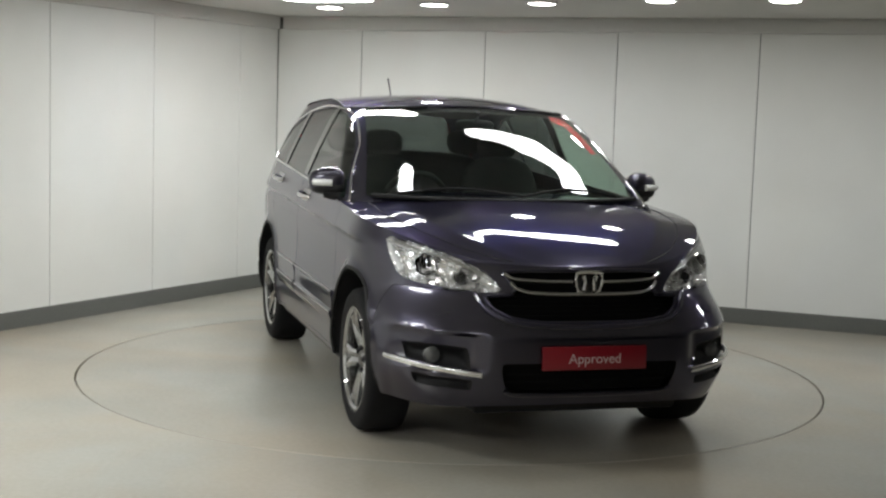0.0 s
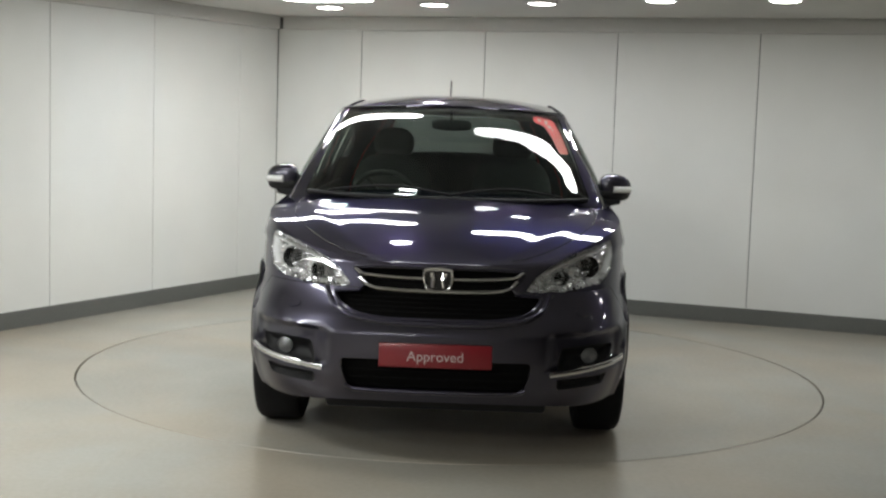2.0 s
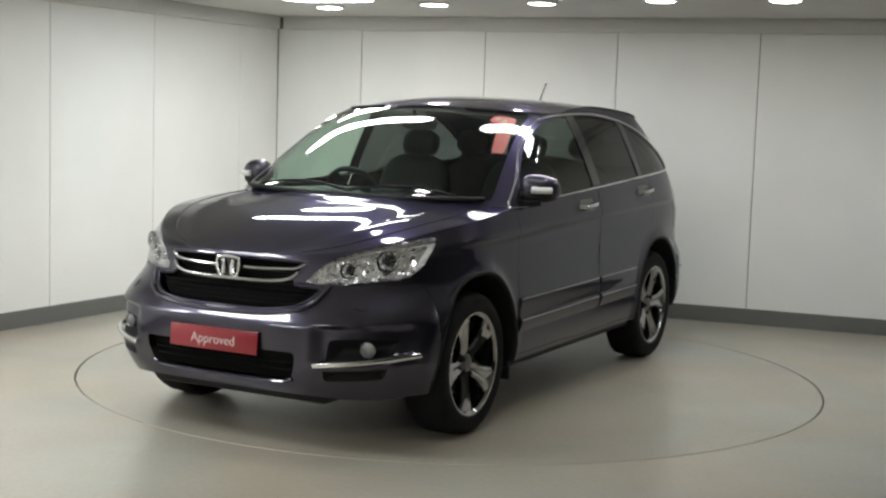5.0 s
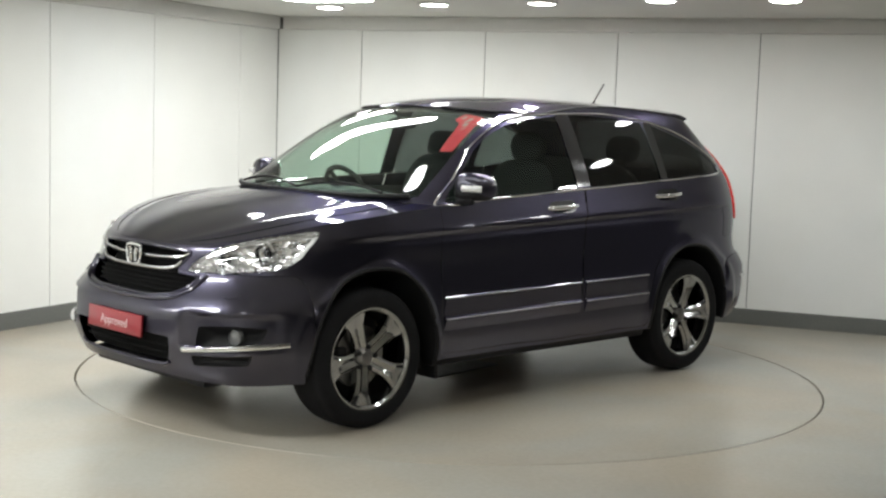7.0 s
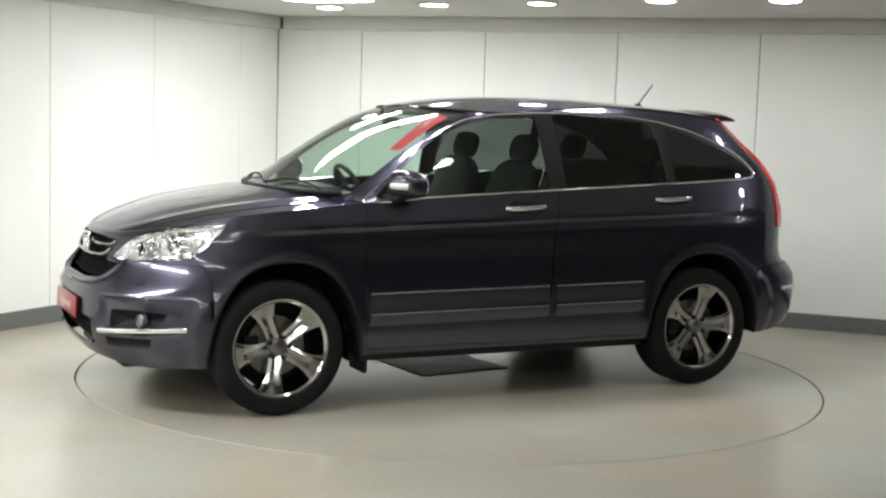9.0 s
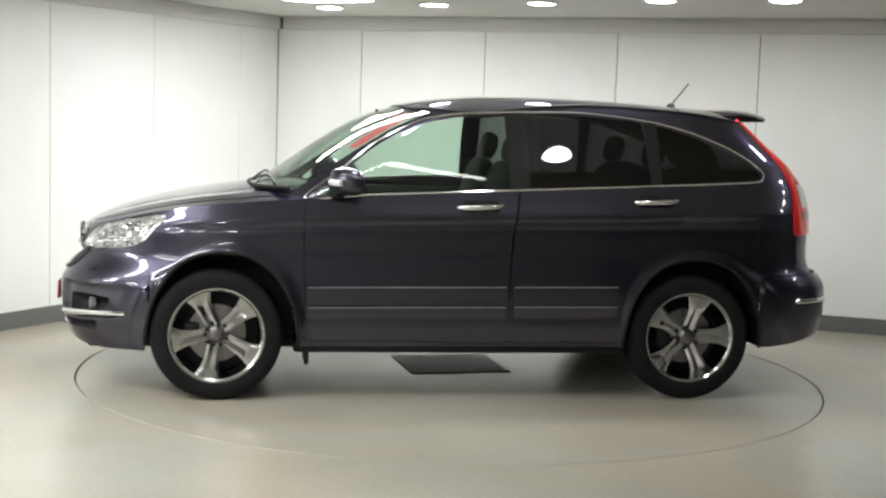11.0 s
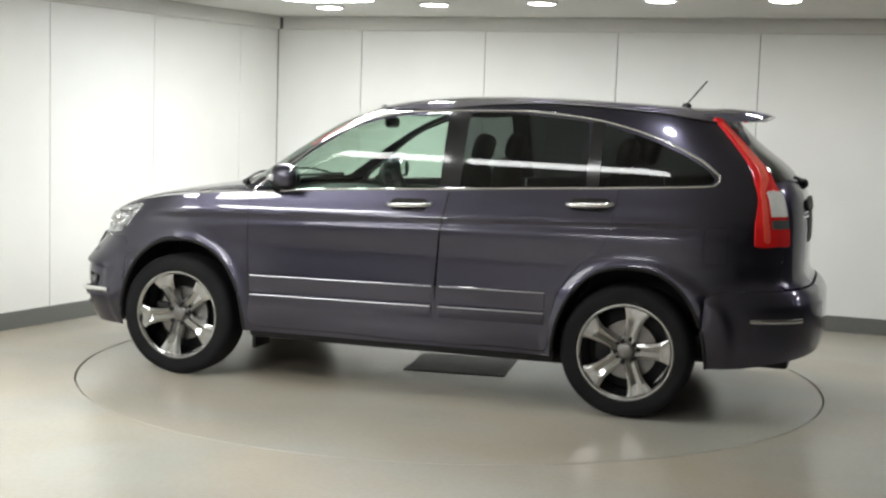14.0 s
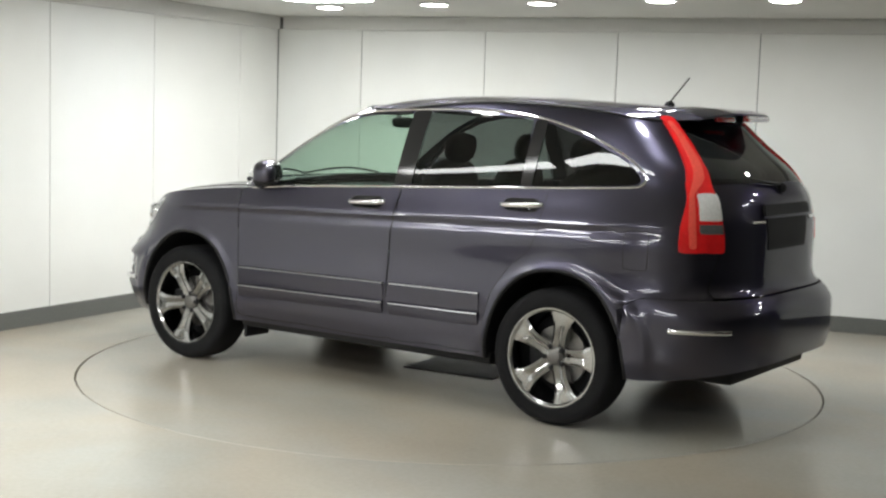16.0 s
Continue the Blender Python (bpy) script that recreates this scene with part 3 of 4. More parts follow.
rear_doors = two("rear_door", door_r, PAINT, car)

# cabin frame with its openings
up = ("xz", on_upper)
beside = lambda v: v.y > .35
for w in (WIN_F, WIN_R, WIN_Q):
    cabin = cut(cabin, w, up, "out", beside)
cabin = cut(cabin, SCREEN_EDGE, ("yz", on_screen), "out", lambda v: v.x > 0)
cabin = cut(cabin, REAR_EDGE, ("yz", on_rear), "out", lambda v: v.x < -1.3)
part("cabin_frame", both(cabin), PAINT, car, sharp=28)

# bonnet with two soft ridges, roof
bv, bf = lid(bonnet_edge, HOOD, 2.1, 30)
ridged = []
for k, p in enumerate(bv):
    t = 1 - (k % 30) / 29
    fade = min(1.0, max(0.0, (2.05 - p.x) / .3))
    ridged.append(p + Vector((0, 0, fade * (.006 * math.exp(-((t - .72) / .07) ** 2) - .002 * math.exp(-((t - .55) / .12) ** 2)))))
part("bonnet", both((ridged, bf)), PAINT, car, sharp=40)
rv, rf = lid(roof_edge, ROOF, 2.3, 22)
part("roof", both((rv, rf)), PAINT, car, sharp=40)
part("headlining", both(([p - Vector((0, 0, .03)) for p in rv], rf)), LINING, car, "grey fabric headlining")

# glass
OUT = (0, 1, 0)
for poly, mat, name in ((WIN_F, GLASS, "front_side_window"), (WIN_R, PRIVACY, "rear_side_window"), (WIN_Q, PRIVACY, "quarter_window")):
    two(name, shifted(facing(patch(poly, on_upper, .02), OUT), -.004), mat, car, "dark tinted privacy glass" if mat is PRIVACY else "green-tinted clear glass")
windscreen = part("windscreen", shifted(facing(patch(SCREEN_EDGE, on_screen, .02), (1, 0, .5)), -.003), GLASS, car, "green-tinted windscreen reflecting the ceiling lights")
rear_window = part("rear_window", shifted(facing(patch(REAR_EDGE, on_rear, .02), (-1, 0, .3)), -.003), PRIVACY, car, "dark tinted rear window")

def line_on(place, pts, lift=0.0, step=.02, closed=False, bend=.5):
    ref = Vector((0, 1, 0))
    out = []
    for p, q in curve(pts, step, closed, bend):
        v = place(ref, p, q)
        out.append(v + Vector((0, 1, .2)).normalized() * lift)
    return out


DLO = [(.855, 1.090), (.68, 1.228), (.5, 1.374), (.345, 1.464), (.19, 1.529), (0, 1.564), (-.27, 1.580), (-.66, 1.590), (-.905, 1.574), (-1.12, 1.546), (-1.33, 1.494), (-1.515, 1.424),
       (-1.655, 1.352), (-1.742, 1.278), (-1.715, 1.234), (-1.4, 1.213), (-1.05, 1.195), (-.28, 1.156), (.5, 1.116)]
two("window_trim", tube(line_on(on_upper, DLO, .003, closed=True, bend=.3), .0062, 8, True), CHROME, car, "chrome strip round the side windows")
for a, b in ((-.25, -.363), (-1.05, -1.118)):
    t0, t1 = (1.575, 1.165) if a > -.5 else (1.545, 1.20)
    strip = curve([(a + .002, t0 - .006), (b - .002, t0 - .004), (b - .008, t1 + .012), (a - .008, t1 + .008)], bend=.05)
    two("pillar_cover", slab(facing(patch(strip, on_upper, .02), OUT), .002), GLOSSBLACK, car, "gloss black pillar cover")
two("roof_moulding", tube([upper_point(i, UROWS - 1) + Vector((0, 0, .002)) for i in range(14, len(UPPER) - 16, 2)], .007, 8), BLACK, car, "black roof seam moulding")

# black frame bands on the screens, wiper cowl
edge = [on_screen(None, y, z) for y, z in curve([(-.735, 1.130), (-.4, 1.122), (0, 1.122), (.4, 1.122), (.735, 1.130)], closed=False)]
part("cowl", tube([p + Vector((.02, 0, .002)) for p in edge], .013, 10), BLACK, car, "black plastic cowl at the screen's foot")
for y0, y1 in ((-.62, .02), (.02, .60)):
    pts = [on_screen(None, y0 + (y1 - y0) * k / 12, 1.135 + .035 * math.sin(math.pi * k / 12)) + Vector((.012, 0, .010)) for k in range(13)]
    part("wiper", tube(pts, .007, 6), BLACK, car, "black windscreen wiper")


# lamps in the nose
def bowl(poly, place, depth, want, d0):
    g = facing(patch(poly, place, .010), want)
    pts = patch(poly, lambda r, p, q: Vector((p, 0, q)), .010)[0]
    sd, _ = distance(np.array([(p.x, p.z) for p in pts]), poly)
    return [v + Vector(d0) * depth * min(1.0, max(0.0, -s) / .045) ** .6 for v, s in zip(g[0], sd)], g[1]


IN = Vector((-1, -.35, 0)).normalized()
for s in (1, -1):
    lamp_geo = bowl(HEAD, on_front, .055, (1, .5, 0), IN)
    lamp_geo = ([v + Vector([random.uniform(-.006, .006) for _ in range(3)]) for v in lamp_geo[0]], lamp_geo[1])
    lens = slab(facing(patch(HEAD, on_front, .012), (1, .5, 0)), .003)
    fix = (lambda g: g) if s > 0 else mirrored
    headlamp = part("headlight", fix(lamp_geo), BRIGHT, car, "clear headlight with chrome reflector bowls", sharp=8)
    ln = part("lens", fix(lens), LENS, headlamp, "clear plastic lens")
    ln.visible_shadow = False
    for y, z, r in ((.690, .876, .052), (.555, .834, .038)):
        x = front(y, z)
        c = Vector((x, y, z)) + IN * .050
        turn = pose(0, 0, 0, 0, 0, -90 + 20)
        ring = lathe([(r, .03), (r * .96, .045), (r * .86, .03), (r * .72, -.01), (r * .62, -.03)], 28)
        ball = lathe([(r * .6, -.03), (r * .55, 0), (r * .4, .016), (r * .2, .025), (.0005, .028)], 28)
        part("projector_ring", fix(([turn @ Vector(v) + c for v in ring[0]], ring[1])), CHROME, headlamp)
        part("projector", fix(([turn @ Vector(v) + c for v in ball[0]], ball[1])), GLOSSBLACK, headlamp, "dark glass projector")
    brow = tube([on_front(None, y, z) + Vector((-.02, 0, 0)) for y, z in curve([(.46, .845), (.58, .898), (.70, .935), (.80, .957)], closed=False)], .010, 6)
    part("reflector_fin", fix(brow), CHROME, headlamp)
    amber = tube([on_front(None, y, z) + IN * .03 for y, z in curve([(.775, .83), (.798, .89), (.805, .95)], closed=False)], .018, 8)
    part("indicator_reflector", fix(amber), CLEARLAMP, headlamp)
    # fog lamp niche
    niche = part("fog_lamp", fix(bowl(FOG, on_front, .06, (1, .5, 0), (-1, -.2, 0))), BLACK, car, "round fog lamp in a black niche")
    cup = lathe([(.038, -.02), (.038, .006), (.035, .010), (.033, .004), (.018, .010), (.0005, .012)], 28)
    c = Vector((front(.69, .49) - .035, .69, .49))
    turn = pose(0, 0, 0, 0, 0, -90 + 12)
    part("fog_lens", fix(([turn @ Vector(v) + c for v in cup[0]], cup[1])), FOGGLASS, niche, "round clear fog lamp lens")
    part("lower_slot", fix(bowl(SLOT, on_front, .05, (1, .5, 0), (-1, -.2, 0))), BLACK, car, "black slot below the bumper strip")
    bar = [on_front(None, .50 + .355 * k / 20, .424 + .036 * (k / 20)) + Vector((hollow(.50 + .355 * k / 20, .424 + .036 * (k / 20)) + .004, .004, 0)) for k in range(21)]
    part("bumper_strip", fix(tube(bar, .014, 8, flat=.7)), CHROME, car, "chrome strip on the front bumper")
    bar = [on_rear(None, .862 - .17 * k / 14, .558) + Vector((-.005, .005, 0)) for k in range(15)]
    part("bumper_strip", fix(tube(bar, .013, 8, flat=.7)), CHROME, car, "chrome strip on the rear bumper")
    cap = curve([(.625, .70), (.675, .695), (.69, .675), (.66, .668), (.625, .68)], step=.008)
    part("washer_cap", fix(slab(facing(patch(cap, on_front, .008), (1, .5, 0)), .004)), PAINT, car)

# grille: dark back, slats, chrome bars, plain emblem
back = facing(patch(GRILLE, on_front, .02), (1, 0, 0))
grille = part("grille", ([v + Vector((-.06, 0, 0)) for v in back[0]], back[1]), MATT, car, "black grille with two chrome bars")
edge = [on_front(None, y, z) + Vector((-.004, 0, 0)) for y, z in GRILLE[::2]]
part("grille_frame", tube(edge, .009, 8, True), PAINT, grille)
for z in (.856, .81, .755, .735, .715, .695, .675):
    w = .34 if z > .78 else .445 - abs(.75 - z) * 1.3
    part("slat", tube([on_front(None, -w + 2 * w * k / 24, z) + Vector((-.035, 0, 0)) for k in range(25)], .005, 6), MATT, grille)
hoop = curve([(-.378, .860), (-.335, .838), (-.18, .830), (0, .828), (.18, .830), (.335, .838), (.378, .860)], closed=False, bend=.3)
part("chrome_bar", tube([on_front(None, y, z) + Vector((.004, 0, 0)) for y, z in hoop], .0075, 8), ALLOY, grille)
hoop = curve([(-.352, .822), (-.325, .795), (-.27, .781), (-.15, .776), (0, .775), (.15, .776), (.27, .781), (.325, .795), (.352, .822)], closed=False, bend=.3)
part("chrome_bar", tube([on_front(None, y, z) + Vector((.006, 0, 0)) for y, z in hoop], .009, 8), ALLOY, grille)
lower_lip = curve([(-.505, .768), (-.465, .698), (-.39, .660), (-.22, .640), (0, .634), (.22, .640), (.39, .660), (.465, .698), (.505, .768)], closed=False, bend=.4)
part("grille_lip", tube([on_front(None, y, z) + Vector((.004, 0, 0)) for y, z in lower_lip], .012, 8), PAINT, grille)
ring = [(y, z) for y, z in curve([(-.058, .866), (.058, .866), (.046, .784), (-.046, .784)], step=.01, bend=.35)]
emblem = part("emblem", tube([(2.101, y, z) for y, z in ring], .0075, 8, True), CHROME, grille, "plain chrome emblem in a rounded frame")
part("emblem_plate", slab(facing(patch(ring, lambda r, y, z: Vector((2.091, y, z)), .01), (1, 0, 0)), .004), GLOSSBLACK, emblem)
for s in (1, -1):
    part("emblem_bar", tube([(2.104, s * .032, .859), (2.104, s * .021, .827), (2.104, s * .026, .792)], .010, 8), CHROME, emblem)
back = facing(patch(INTAKE, on_front, .02), (1, 0, 0))
intake = part("lower_intake", ([v + Vector((-.05, 0, 0)) for v in back[0]], back[1]), MATT, car, "black lower air intake")
for z in (.42, .385):
    part("slat", tube([on_front(None, -.385 + .77 * k / 20, z) + Vector((-.03, 0, 0)) for k in range(21)], .005, 6), MATT, intake)

under = curve([(-.40, .352), (-.36, .334), (-.2, .330), (0, .329), (.2, .330), (.36, .334), (.40, .352)], closed=False, bend=.4)
part("intake_lip", tube([on_front(None, y, z) + Vector((.002, 0, 0)) for y, z in under], .010, 8), PAINT, intake, "glossy lip under the intake")


def lettering(text, size, m, mat, parent, name="lettering"):
    cu = bpy.data.curves.new("text", "FONT")
    cu.body, cu.size, cu.align_x, cu.align_y, cu.extrude = text, size, "CENTER", "CENTER", .001
    tmp = bpy.data.objects.new("text", cu)
    scene.collection.objects.link(tmp)
    me = bpy.data.meshes.new_from_object(tmp.evaluated_get(bpy.context.evaluated_depsgraph_get()))
    bpy.data.objects.remove(tmp)
    me.materials.clear()
    me.materials.append(mat)
    ob = new(name, me)
    ob.parent, ob.matrix_basis = parent, m
    return ob


plate = part("front_plate", box(-.006, .006, -.248, .248, -.052, .052, .003, 2), PLATE, car, "red dealer plate with white lettering", m=pose(2.203, 0, .502, 0, -3, 0))
lettering("Approved", .062, pose(.0075, 0, -.004, 90, 0, 90), WHITE, plate)

# tail lamps
TAIL_EDGE = outboard(curve([(.456, 1.577), (.385, 1.572), (.402, 1.504), (.428, 1.436), (.485, 1.355), (.545, 1.25), (.555, 1.21), (.560, 1.076), (.556, .936), (.65, .933), (.750, .935), (.735, 1.061), (.657, 1.247), (.583, 1.353), (.523, 1.434), (.489, 1.502)], bend=.25))
CLEAR_EDGE = outboard(curve([(.552, 1.208), (.60, 1.212), (.640, 1.208), (.664, 1.085), (.562, 1.085)], bend=.06))
PALE_EDGE = outboard(curve([(.563, 1.066), (.667, 1.066), (.674, 1.022), (.562, 1.022)], bend=.05))
GLOW_EDGE = outboard(curve([(.425, 1.55), (.435, 1.48), (.475, 1.40), (.56, 1.28), (.652, 1.20), (.684, 1.06), (.69, .955), (.715, .955), (.710, 1.06), (.672, 1.20), (.60, 1.29), (.52, 1.40), (.475, 1.48), (.452, 1.55)], bend=.25))
for fix in (lambda g: g, mirrored):
    tl = part("tail_light", fix(slab(facing(patch(TAIL_EDGE, on_rear, .014), (-1, .5, 0)), .010, -.004)), RED, car, "tall red tail light with a clear section")
    part("clear_section", fix(slab(facing(patch(CLEAR_EDGE, on_rear, .012), (-1, .5, 0)), .0125, .006)), CLEARLAMP, tl, "clear reversing lamp section")
    part("clear_section", fix(slab(facing(patch(PALE_EDGE, on_rear, .012), (-1, .5, 0)), .0125, .006)), FOGGLASS, tl, "grey clear lamp section")
    part("lamp_ridge", fix(slab(facing(patch(GLOW_EDGE, on_rear, .01), (-1, .5, 0)), .0135, .006)), REDLIGHT, tl)

# tailgate furniture
garnish = curve([(-.29, 1.155), (.29, 1.155), (.30, 1.10), (-.30, 1.10)], step=.02, bend=.06)
part("garnish", slab(facing(patch(garnish, on_rear, .02), (-1, 0, 0)), .016), BLACK, tailgate, "dark handle garnish")
recess = curve([(-.27, 1.085), (.27, 1.085), (.25, .93), (-.25, .93)], step=.02, bend=.05)
part("plate_recess", slab(facing(patch(recess, on_rear, .02), (-1, 0, 0)), .004), BLACK, tailgate)
for y in (.37, -.37):
    part("badge", tube([on_rear(None, y - .06, 1.075) + Vector((-.006, 0, 0)), on_rear(None, y + .06, 1.075) + Vector((-.006, 0, 0))], .008, 8), CHROME, tailgate, "small chrome badge")
arm = [on_rear(None, .34 * k / 10 - .02, 1.245 + .03 * k / 10) + Vector((-.02, 0, .004)) for k in range(11)]
part("rear_wiper", tube(arm, .009, 8), BLACK, car, "black rear wiper")
part("wiper_pivot", lathe([(.03, -.02), (.028, .02), (.015, .035), (.0005, .037)], 16), BLACK, car, m=pose(rear(0, 1.235) - .002, 0, 1.235, 0, 0, 90))
part("high_brake_light", box(-.01, .01, -.12, .12, -.012, .012, .004), RED, car, m=pose(-1.80, 0, 1.575))

# roof spoiler
sv = []
NSP = 41
for i in range(NSP):
    y = -.43 + .86 * i / (NSP - 1)
    e = 1 - (abs(y) / .43) ** 3.5
    z0 = min(smooth(ROOF, -1.62) - .004, 1.565 + .075 * (1 - (abs(y) / .60) ** 2.3))
    for x, z in ((-1.60, z0), (-1.72, z0 + .006), (-1.80 - .06 * e, z0 - .004), (-1.86 - .085 * e, z0 - .024), (-1.865 - .085 * e, z0 - .034), (-1.80 - .06 * e, z0 - .036), (-1.68, z0 - .042)):
        sv.append(Vector((x, y, z)))
sf = [(i * 7 + j, i * 7 + (j + 1) % 7, (i + 1) * 7 + (j + 1) % 7, (i + 1) * 7 + j) for i in range(NSP - 1) for j in range(7)]
sf += [tuple(range(7))[::-1], tuple((NSP - 1) * 7 + k for k in range(7))]
part("roof_spoiler", facing((sv, sf), (0, 0, 1)), PAINT, car, sharp=30)
aerial = part("aerial_base", lathe([(.03, 0), (.028, .012), (.018, .026), (.0005, .03)], 20, "z"), BLACK, car, m=pose(-1.45, -.05, smooth(ROOF, -1.45) - .004))
part("aerial_rod", tube([(0, 0, .02), (-.11, 0, .155)], .0045, 8), BLACK, aerial)

# side mouldings, sills, handles
for x0, x1, doors in ((.832, -.245, front_doors), (-.292, -.875, rear_doors)):
    for s, door in zip((1, -1), doors):
        v, f = [], []
        n = 24
        prof = ((.648, 0), (.641, .009), (.628, .010), (.590, .004), (.545, .004), (.536, .016), (.520, .017), (.485, .006), (.468, 0))
        for i in range(n + 1):
            x = x0 + (x1 - x0) * i / n
            rise = .018 * (x0 - x if doors is front_doors else .832 - x) / 1.7
            for z, d in prof:
                zz = z + rise - .022
                v.append(Vector((x, s * (smooth(WIDE, zz) + d), zz)))
        k = len(prof)
        f = [(i * k + j, (i + 1) * k + j, (i + 1) * k + j + 1, i * k + j + 1) for i in range(n) for j in range(k - 1)]
        f += [tuple(range(k)), tuple(n * k + j for j in range(k))[::-1]]
        moulding = part("side_moulding", facing((v, f), (0, s, 0)), PAINT, door, "body-coloured door moulding")
        for z, d in ((.640, .009), (.532, .015)):
            run = []
            for i in range(n + 1):
                x = x0 + (x1 - x0) * i / n
                zz = z - .022 + .018 * (x0 - x if doors is front_doors else .832 - x) / 1.7
                run.append(Vector((x, s * (smooth(WIDE, zz) + d), zz)))
            part("trim_strip", tube(run, .0042, 8), SATIN, moulding, "thin satin silver strip")
        h0 = .03 if doors is front_doors else -.965
        zc = 1.058 if doors is front_doors else 1.106
        grip = [Vector((h0 - .25 * t, s * (smooth(WIDE, zc) + .004 + .040 * math.sin(math.pi * t) ** .45), zc + .012 * t)) for t in (i / 14 for i in range(15))]
        handle = part("handle", tube(grip, .0115, 10, flat=.7), CHROME, door, "chrome door handle")
        dish = curve([(h0 - .03, zc + .03), (h0 - .13, zc + .038), (h0 - .22, zc + .034), (h0 - .22, zc - .022), (h0 - .13, zc - .028), (h0 - .03, zc - .02)], step=.01)
        g = slab(facing(patch(dish, on_side, .012), OUT), .0015)
        part("handle_dish", g if s > 0 else mirrored(g), GLOSSBLACK, handle)
for s in (1, -1):
    part("sill", box(-.93, .86, .70, .862, .255, .325, .02) if s > 0 else box(-.93, .86, -.862, -.70, .255, .325, .02), BLACK, car, "black sill")
    for cx, a in zip((1.280, -1.322), ARCHES):
        pts = [p for p in a if p[1] > .27]
        pts = sorted(pts, key=lambda p: math.atan2(p[1] - .30, p[0] - cx))
        rimline = [Vector((x, s * (side(x, z) - .007), z)) for x, z in pts]
        part("arch_lip", tube(rimline, .011, 8), BLACK, car, "black wheel arch edge")
        lv, lf = [], []
        for x, z in pts:
            lv += [Vector((x, s * (side(x, z) - .005), z)), Vector((x, s * .50, z))]
        lf = [(2 * i, 2 * i + 1, 2 * i + 3, 2 * i + 2) for i in range(len(pts) - 1)]
        n = len(lv)
        lv.append(Vector((cx, s * .50, .30)))
        lf += [(2 * i + 1, n, 2 * i + 3) for i in range(len(pts) - 1)]
        part("wheel_arch_liner", (lv, lf), BLACK, car, "black wheel arch liner")
    part("mud_flap", box(.818, .842, min(s * .66, s * .86), max(s * .66, s * .86), .19, .36, .008), BLACK, car, "black mud flap")

# fuel flap and bonnet seams
FLAP = curve([(-1.69, 1.02), (-1.80, 1.02), (-1.80, .84), (-1.69, .84)], step=.01, bend=.12)
flap = part("fuel_flap", slab(facing(patch(FLAP, on_side, .012), OUT), .0015), PAINT, car)
part("flap_seam", tube([on_side(Vector((0, 1, 0)), x, z) for x, z in FLAP[::2]], .0022, 6, True), BLACK, flap)
seam = [p for k, p in enumerate(ridged) if k % 30 == 4 and p.x < 2.0]
two("bonnet_seam", tube([p + Vector((0, 0, .0005)) for p in seam], .003, 6), BLACK, car)

# underside
part("underbody", join(box(-1.0, .9, -.78, .78, .24, .30, .02), box(.85, 2.02, -.5, .5, .22, .30, .02), box(-2.12, -.95, -.5, .5, .26, .33, .02), box(-.1, .7, -.45, .45, .19, .25, .02)), BLACK, car, "dark underbody")


# ---------------------------------------------------------------- wheels
def wheel(x, s, first):
    m = pose(x, s * .783, .351, 0, 0, 0 if s > 0 else 180)
    barrel = lathe([(.252, .098), (.258, .104), (.255, .111), (.246, .110), (.236, .100), (.230, .05), (.224, -.06), (.218, -.10)], 72)
    rim = part("wheel", barrel, ALLOY, car, "dark chrome five-spoke alloy wheel", m=m)
    tyre = lathe([(.252, .100), (.264, .113), (.302, .118), (.327, .112), (.342, .098), (.349, .078), (.351, .04), (.351, 0), (.351, -.04), (.349, -.078), (.342, -.098), (.30, -.112), (.252, -.10)], 72)
    t = part("tyre", tyre, TYRE, rim, "black road tyre")
    for k in range(5):
        a0 = math.radians(first + 72 * k)
        v, f = [], []
        n = 16
        for i in range(n + 1):
            q = i / n
            r = .038 + (.246 - .038) * q
            half = .040 - .004 * math.sin(math.pi * q) + .036 * q ** 3
            top = .066 + .034 * q ** 1.3 + .008 * math.sin(math.pi * q)
            for w, d in ((-1.05, -.045), (-1, -.006), (-.62, .004), (0, -.010), (.62, .004), (1, -.006), (1.05, -.045)):
                off = half * w
                ca, sa = math.cos(a0), math.sin(a0)
                rr = math.sqrt(max(r * r - (off * q) ** 2, 1e-6))
                v.append(Vector((rr * ca - off * sa, top + d, rr * sa + off * ca)))
        f = [(i * 7 + j, i * 7 + j + 1, (i + 1) * 7 + j + 1, (i + 1) * 7 + j) for i in range(n) for j in range(6)]
        part("spoke", facing((v, f), (0, 1, 0)), ALLOY, rim, sharp=50)
        an = a0 + math.radians(36)
        nut = lathe([(.013, -.02), (.013, .010), (.008, .014), (.0005, .015)], 10)
        part("wheel_nut", nut, BLACK, rim, m=pose(.057 * math.cos(an), .072, .057 * math.sin(an)))
    hub = lathe([(.050, .03), (.050, .062), (.046, .068), (.04, .072), (.034, .080), (.02, .084), (.0005, .085)], 40)
    part("hub_cap", hub, DISC, rim)
    part("brake_disc", lathe([(.06, .02), (.155, .02), (.155, -.005), (.06, -.005)], 40), DISC, rim, "steel brake disc")
    part("brake_caliper", box(.09, .17, -.03, .04, -.06, .06, .015), BLACK, rim)
    part("wheel_back", lathe([(.0005, -.02), (.218, -.06)], 40), BLACK, rim)
    return rim


for x in (1.31, -1.31):
    for s in (1, -1):
        wheel(x, s, 65 if x > 0 else 104)


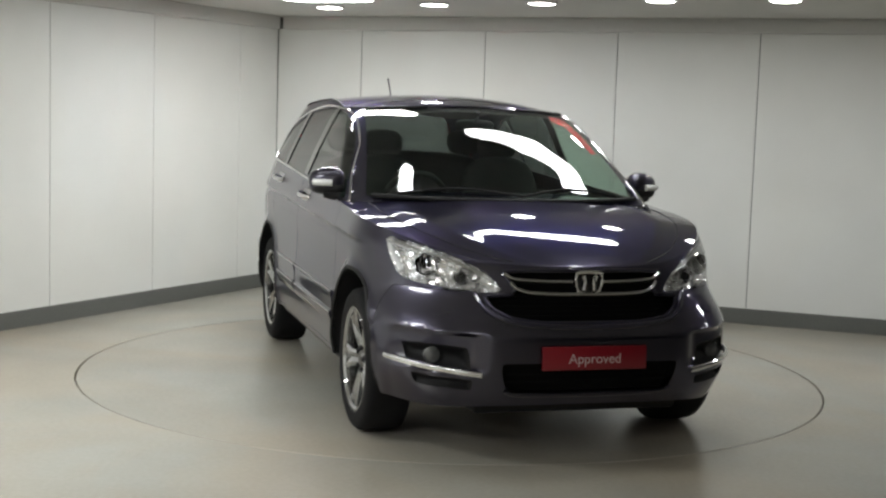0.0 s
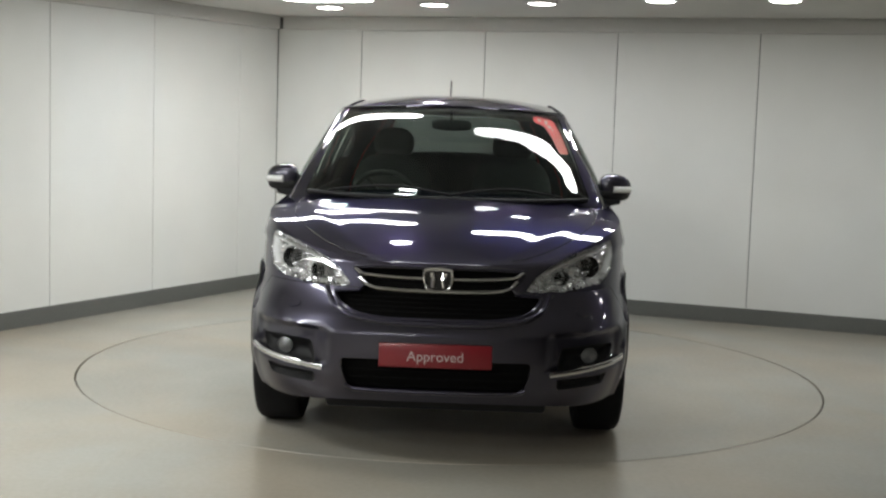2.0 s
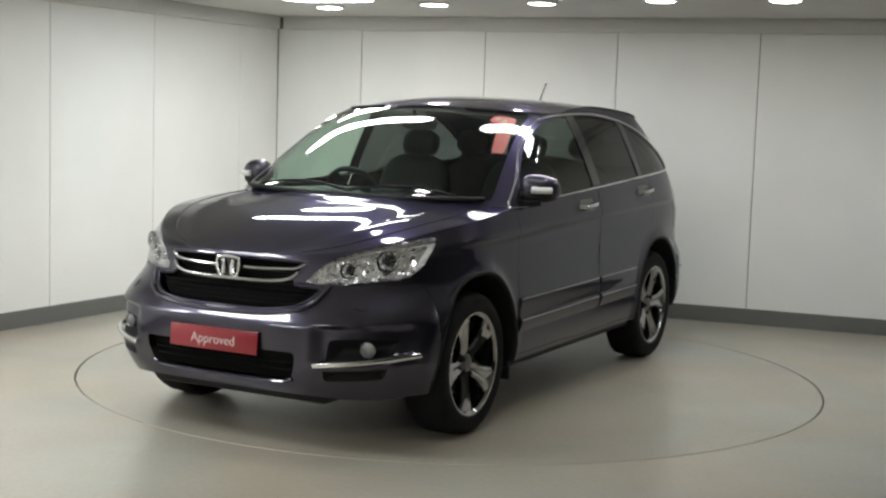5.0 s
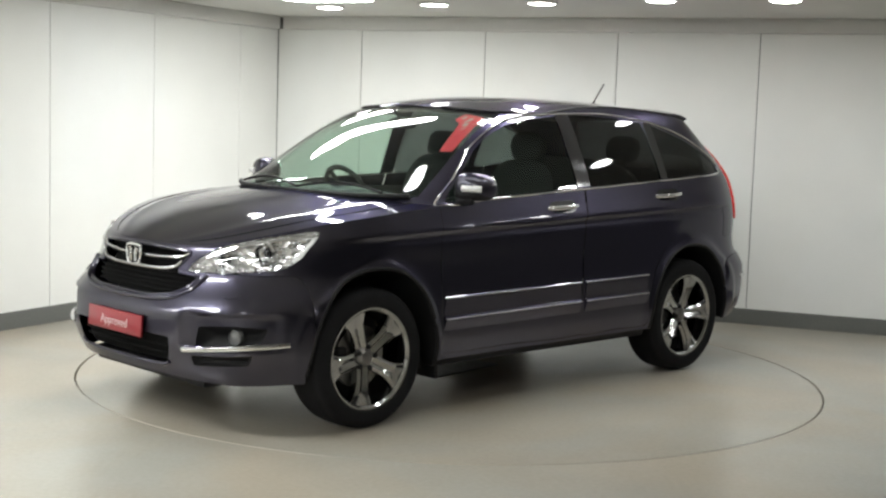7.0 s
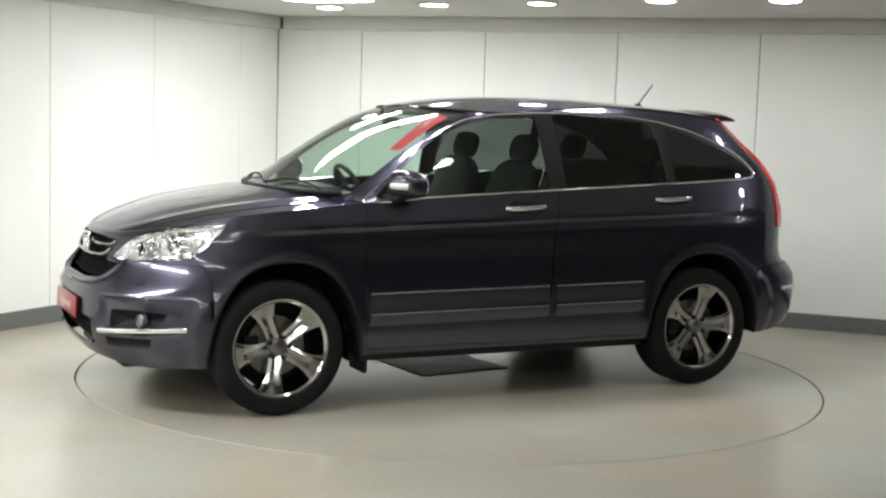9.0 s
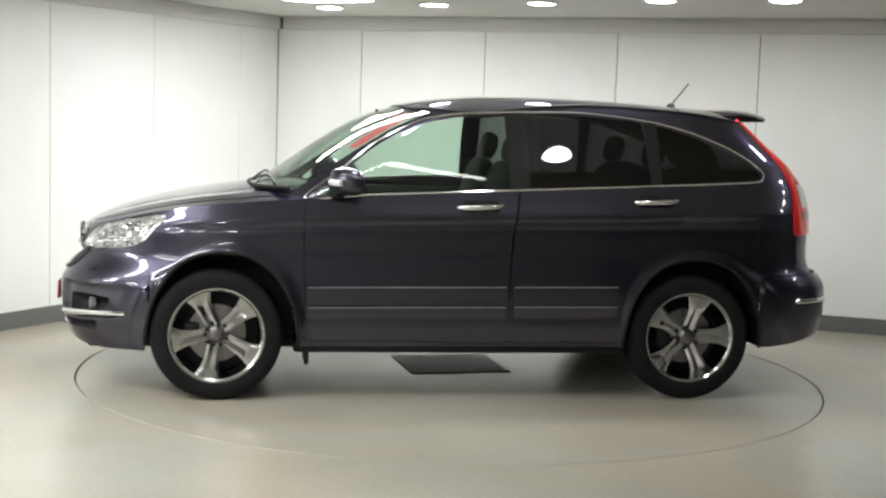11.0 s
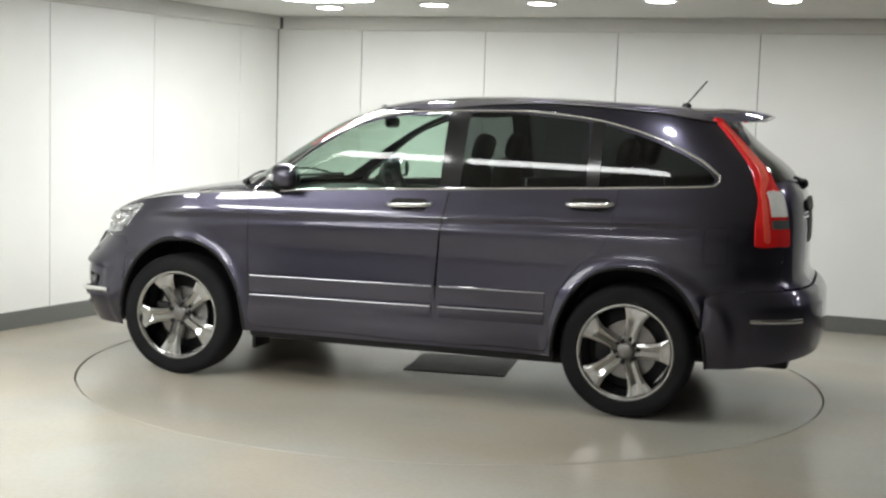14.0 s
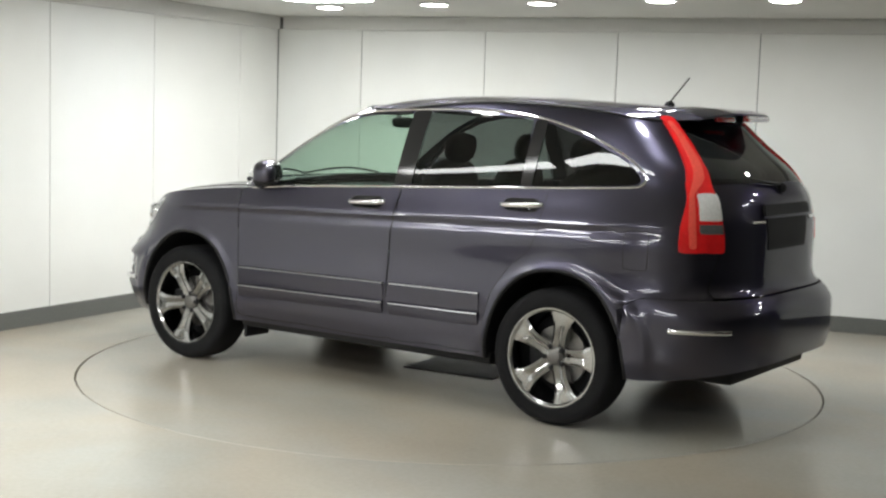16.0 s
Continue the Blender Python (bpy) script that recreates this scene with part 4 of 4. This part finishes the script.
# ---------------------------------------------------------------- mirrors and cabin
def blob(cx, cy, cz, a, b, c, e=2.6, nu=28, nv=16):
    """A rounded box."""
    def f(w, p):
        return math.copysign(abs(w) ** (2 / p), w)
    def pt(i, j):
        u, v = 2 * math.pi * i / nu, -math.pi / 2 + math.pi * j / nv
        return Vector((cx + a * f(math.cos(v), e) * f(math.cos(u), e), cy + b * f(math.cos(v), e) * f(math.sin(u), e), cz + c * f(math.sin(v), e)))
    verts = [pt(i, j) for i in range(nu) for j in range(nv + 1)]
    faces = [(i * (nv + 1) + j, ((i + 1) % nu) * (nv + 1) + j, ((i + 1) % nu) * (nv + 1) + j + 1, i * (nv + 1) + j + 1) for i in range(nu) for j in range(nv)]
    return verts, faces


for s in (1, -1):
    g = blob(.655, s * .915, 1.190, .080, .090, .070, 2.6)
    g = ([Vector((p.x - (abs(p.y) - .86) * .35, p.y, p.z - (abs(p.y) - .915) * .12)) for p in g[0]], g[1])
    mir = part("door_mirror", g, PAINT, car, "body-coloured door mirror")
    lw = blob(.658, s * .910, 1.152, .079, .087, .038, 2.6)
    part("mirror_skirt", ([Vector((p.x - (abs(p.y) - .86) * .35, p.y, p.z)) for p in lw[0]], lw[1]), BLACK, mir)
    part("mirror_foot", tube([(.72, s * .82, 1.105), (.70, s * .86, 1.112), (.67, s * .93, 1.125)], .028, 10), BLACK, mir)
    part("mirror_glass", blob(.570, s * .918, 1.19, .012, .074, .055, 3.2, 24, 10), CHROME, mir, "mirror glass")
    part("mirror_indicator", tube([(.722, s * .90, 1.180), (.708, s * .955, 1.180), (.672, s * .990, 1.180)], .017, 8), CLEARLAMP, mir, "clear indicator lens in the mirror")

part("dashboard", blob(.80, 0, .98, .32, .74, .115, 3.5), BLACK, car, "black dashboard")
part("cabin_tub", join(box(-1.75, .9, -.72, .72, .40, .44), box(-1.55, .9, -.84, -.81, .80, 1.08, .01), box(-1.55, .9, .81, .84, .80, 1.08, .01), box(-1.80, -1.76, -.55, .55, .44, 1.1, .01)), CLOTH, car, "dark cabin lining")
wheel_tilt = pose(.42, -.37, 1.06, 0, 0, 0) @ pose(0, 0, 0, 0, -64, 0)
ringv = [wheel_tilt @ Vector((.185 * math.cos(2 * math.pi * k / 32), .185 * math.sin(2 * math.pi * k / 32), 0)) for k in range(32)]
steer = part("steering_wheel", tube(ringv, .016, 8, True), BLACK, car, "black steering wheel on the right-hand side")
part("steering_hub", box(-.05, .05, -.06, .06, -.02, .02, .01), BLACK, steer, m=wheel_tilt)
for a in (90, -30, 210):
    part("steering_spoke", tube([wheel_tilt @ Vector((.03 * math.cos(radians(a)), .03 * math.sin(radians(a)), 0)), wheel_tilt @ Vector((.18 * math.cos(radians(a)), .18 * math.sin(radians(a)), 0))], .014, 6), BLACK, steer)


def seat(x, y, width, rests):
    st = part("seat", blob(x + .22, y, .66, .27, width / 2, .10, 3.4), CLOTH, car, "dark cloth seat")
    tilt = pose(x, y, .68, 0, -14, 0)
    bk = blob(0, 0, .31, .075, width / 2, .33, 3.2)
    part("backrest", ([tilt @ v for v in bk[0]], bk[1]), CLOTH, st)
    for dy in rests:
        hr = blob(-.01, dy, .715, .05, .125, .085, 2.8)
        part("headrest", ([tilt @ v for v in hr[0]], hr[1]), CLOTH, st)
        for k in (-.05, .05):
            part("headrest_post", tube([tilt @ Vector((0, dy + k, .58)), tilt @ Vector((-.005, dy + k, .68))], .006, 6), CHROME, st)


seat(-.18, .37, .50, (0,))
seat(-.18, -.37, .50, (0,))
seat(-1.02, 0, 1.28, (-.42, .42))
part("interior_mirror", blob(.33, 0, 1.50, .018, .115, .034, 3), BLACK, car, "interior mirror")
part("mirror_stem", tube([(.35, 0, 1.52), (.40, 0, 1.575)], .010, 6), BLACK, car)
note = curve([(.465, 1.570), (.578, 1.550), (.622, 1.47), (.660, 1.365), (.608, 1.365), (.560, 1.465), (.525, 1.515), (.465, 1.538)], step=.02, bend=.06)
stk = part("screen_sticker", shifted(facing(patch(note, on_screen, .02), (1, 0, .5)), -.007), STICKER, car, "red sales sticker on the windscreen")
lines = curve([(.49, 1.556), (.548, 1.543), (.580, 1.49), (.568, 1.48), (.535, 1.526), (.49, 1.543)], step=.012, bend=.05)
part("sticker_print", shifted(facing(patch(lines, on_screen, .02), (1, 0, .5)), -.0055), WHITE, stk)


# ---------------------------------------------------------------- motion of the turntable and the car
def turn_at(t):
    """The car's heading in degrees."""
    return 285.993 - 8.817 * t + 0.436 * (t - 8) ** 2 / 100 - 0.426 * (t - 8) ** 3 / 1000


def motions():
    times = [k * 0.5 for k in range(33)]
    axis = pose(*PIVOT, 0)
    walk(table, [(t, axis @ pose(0, 0, 0, 0, 0, turn_at(t))) for t in times])
    walk(car, [(t, axis @ pose(0, 0, 0, 0, 0, turn_at(t)) @ pose(*CAR_OFFSET, 0)) for t in times])


motions()
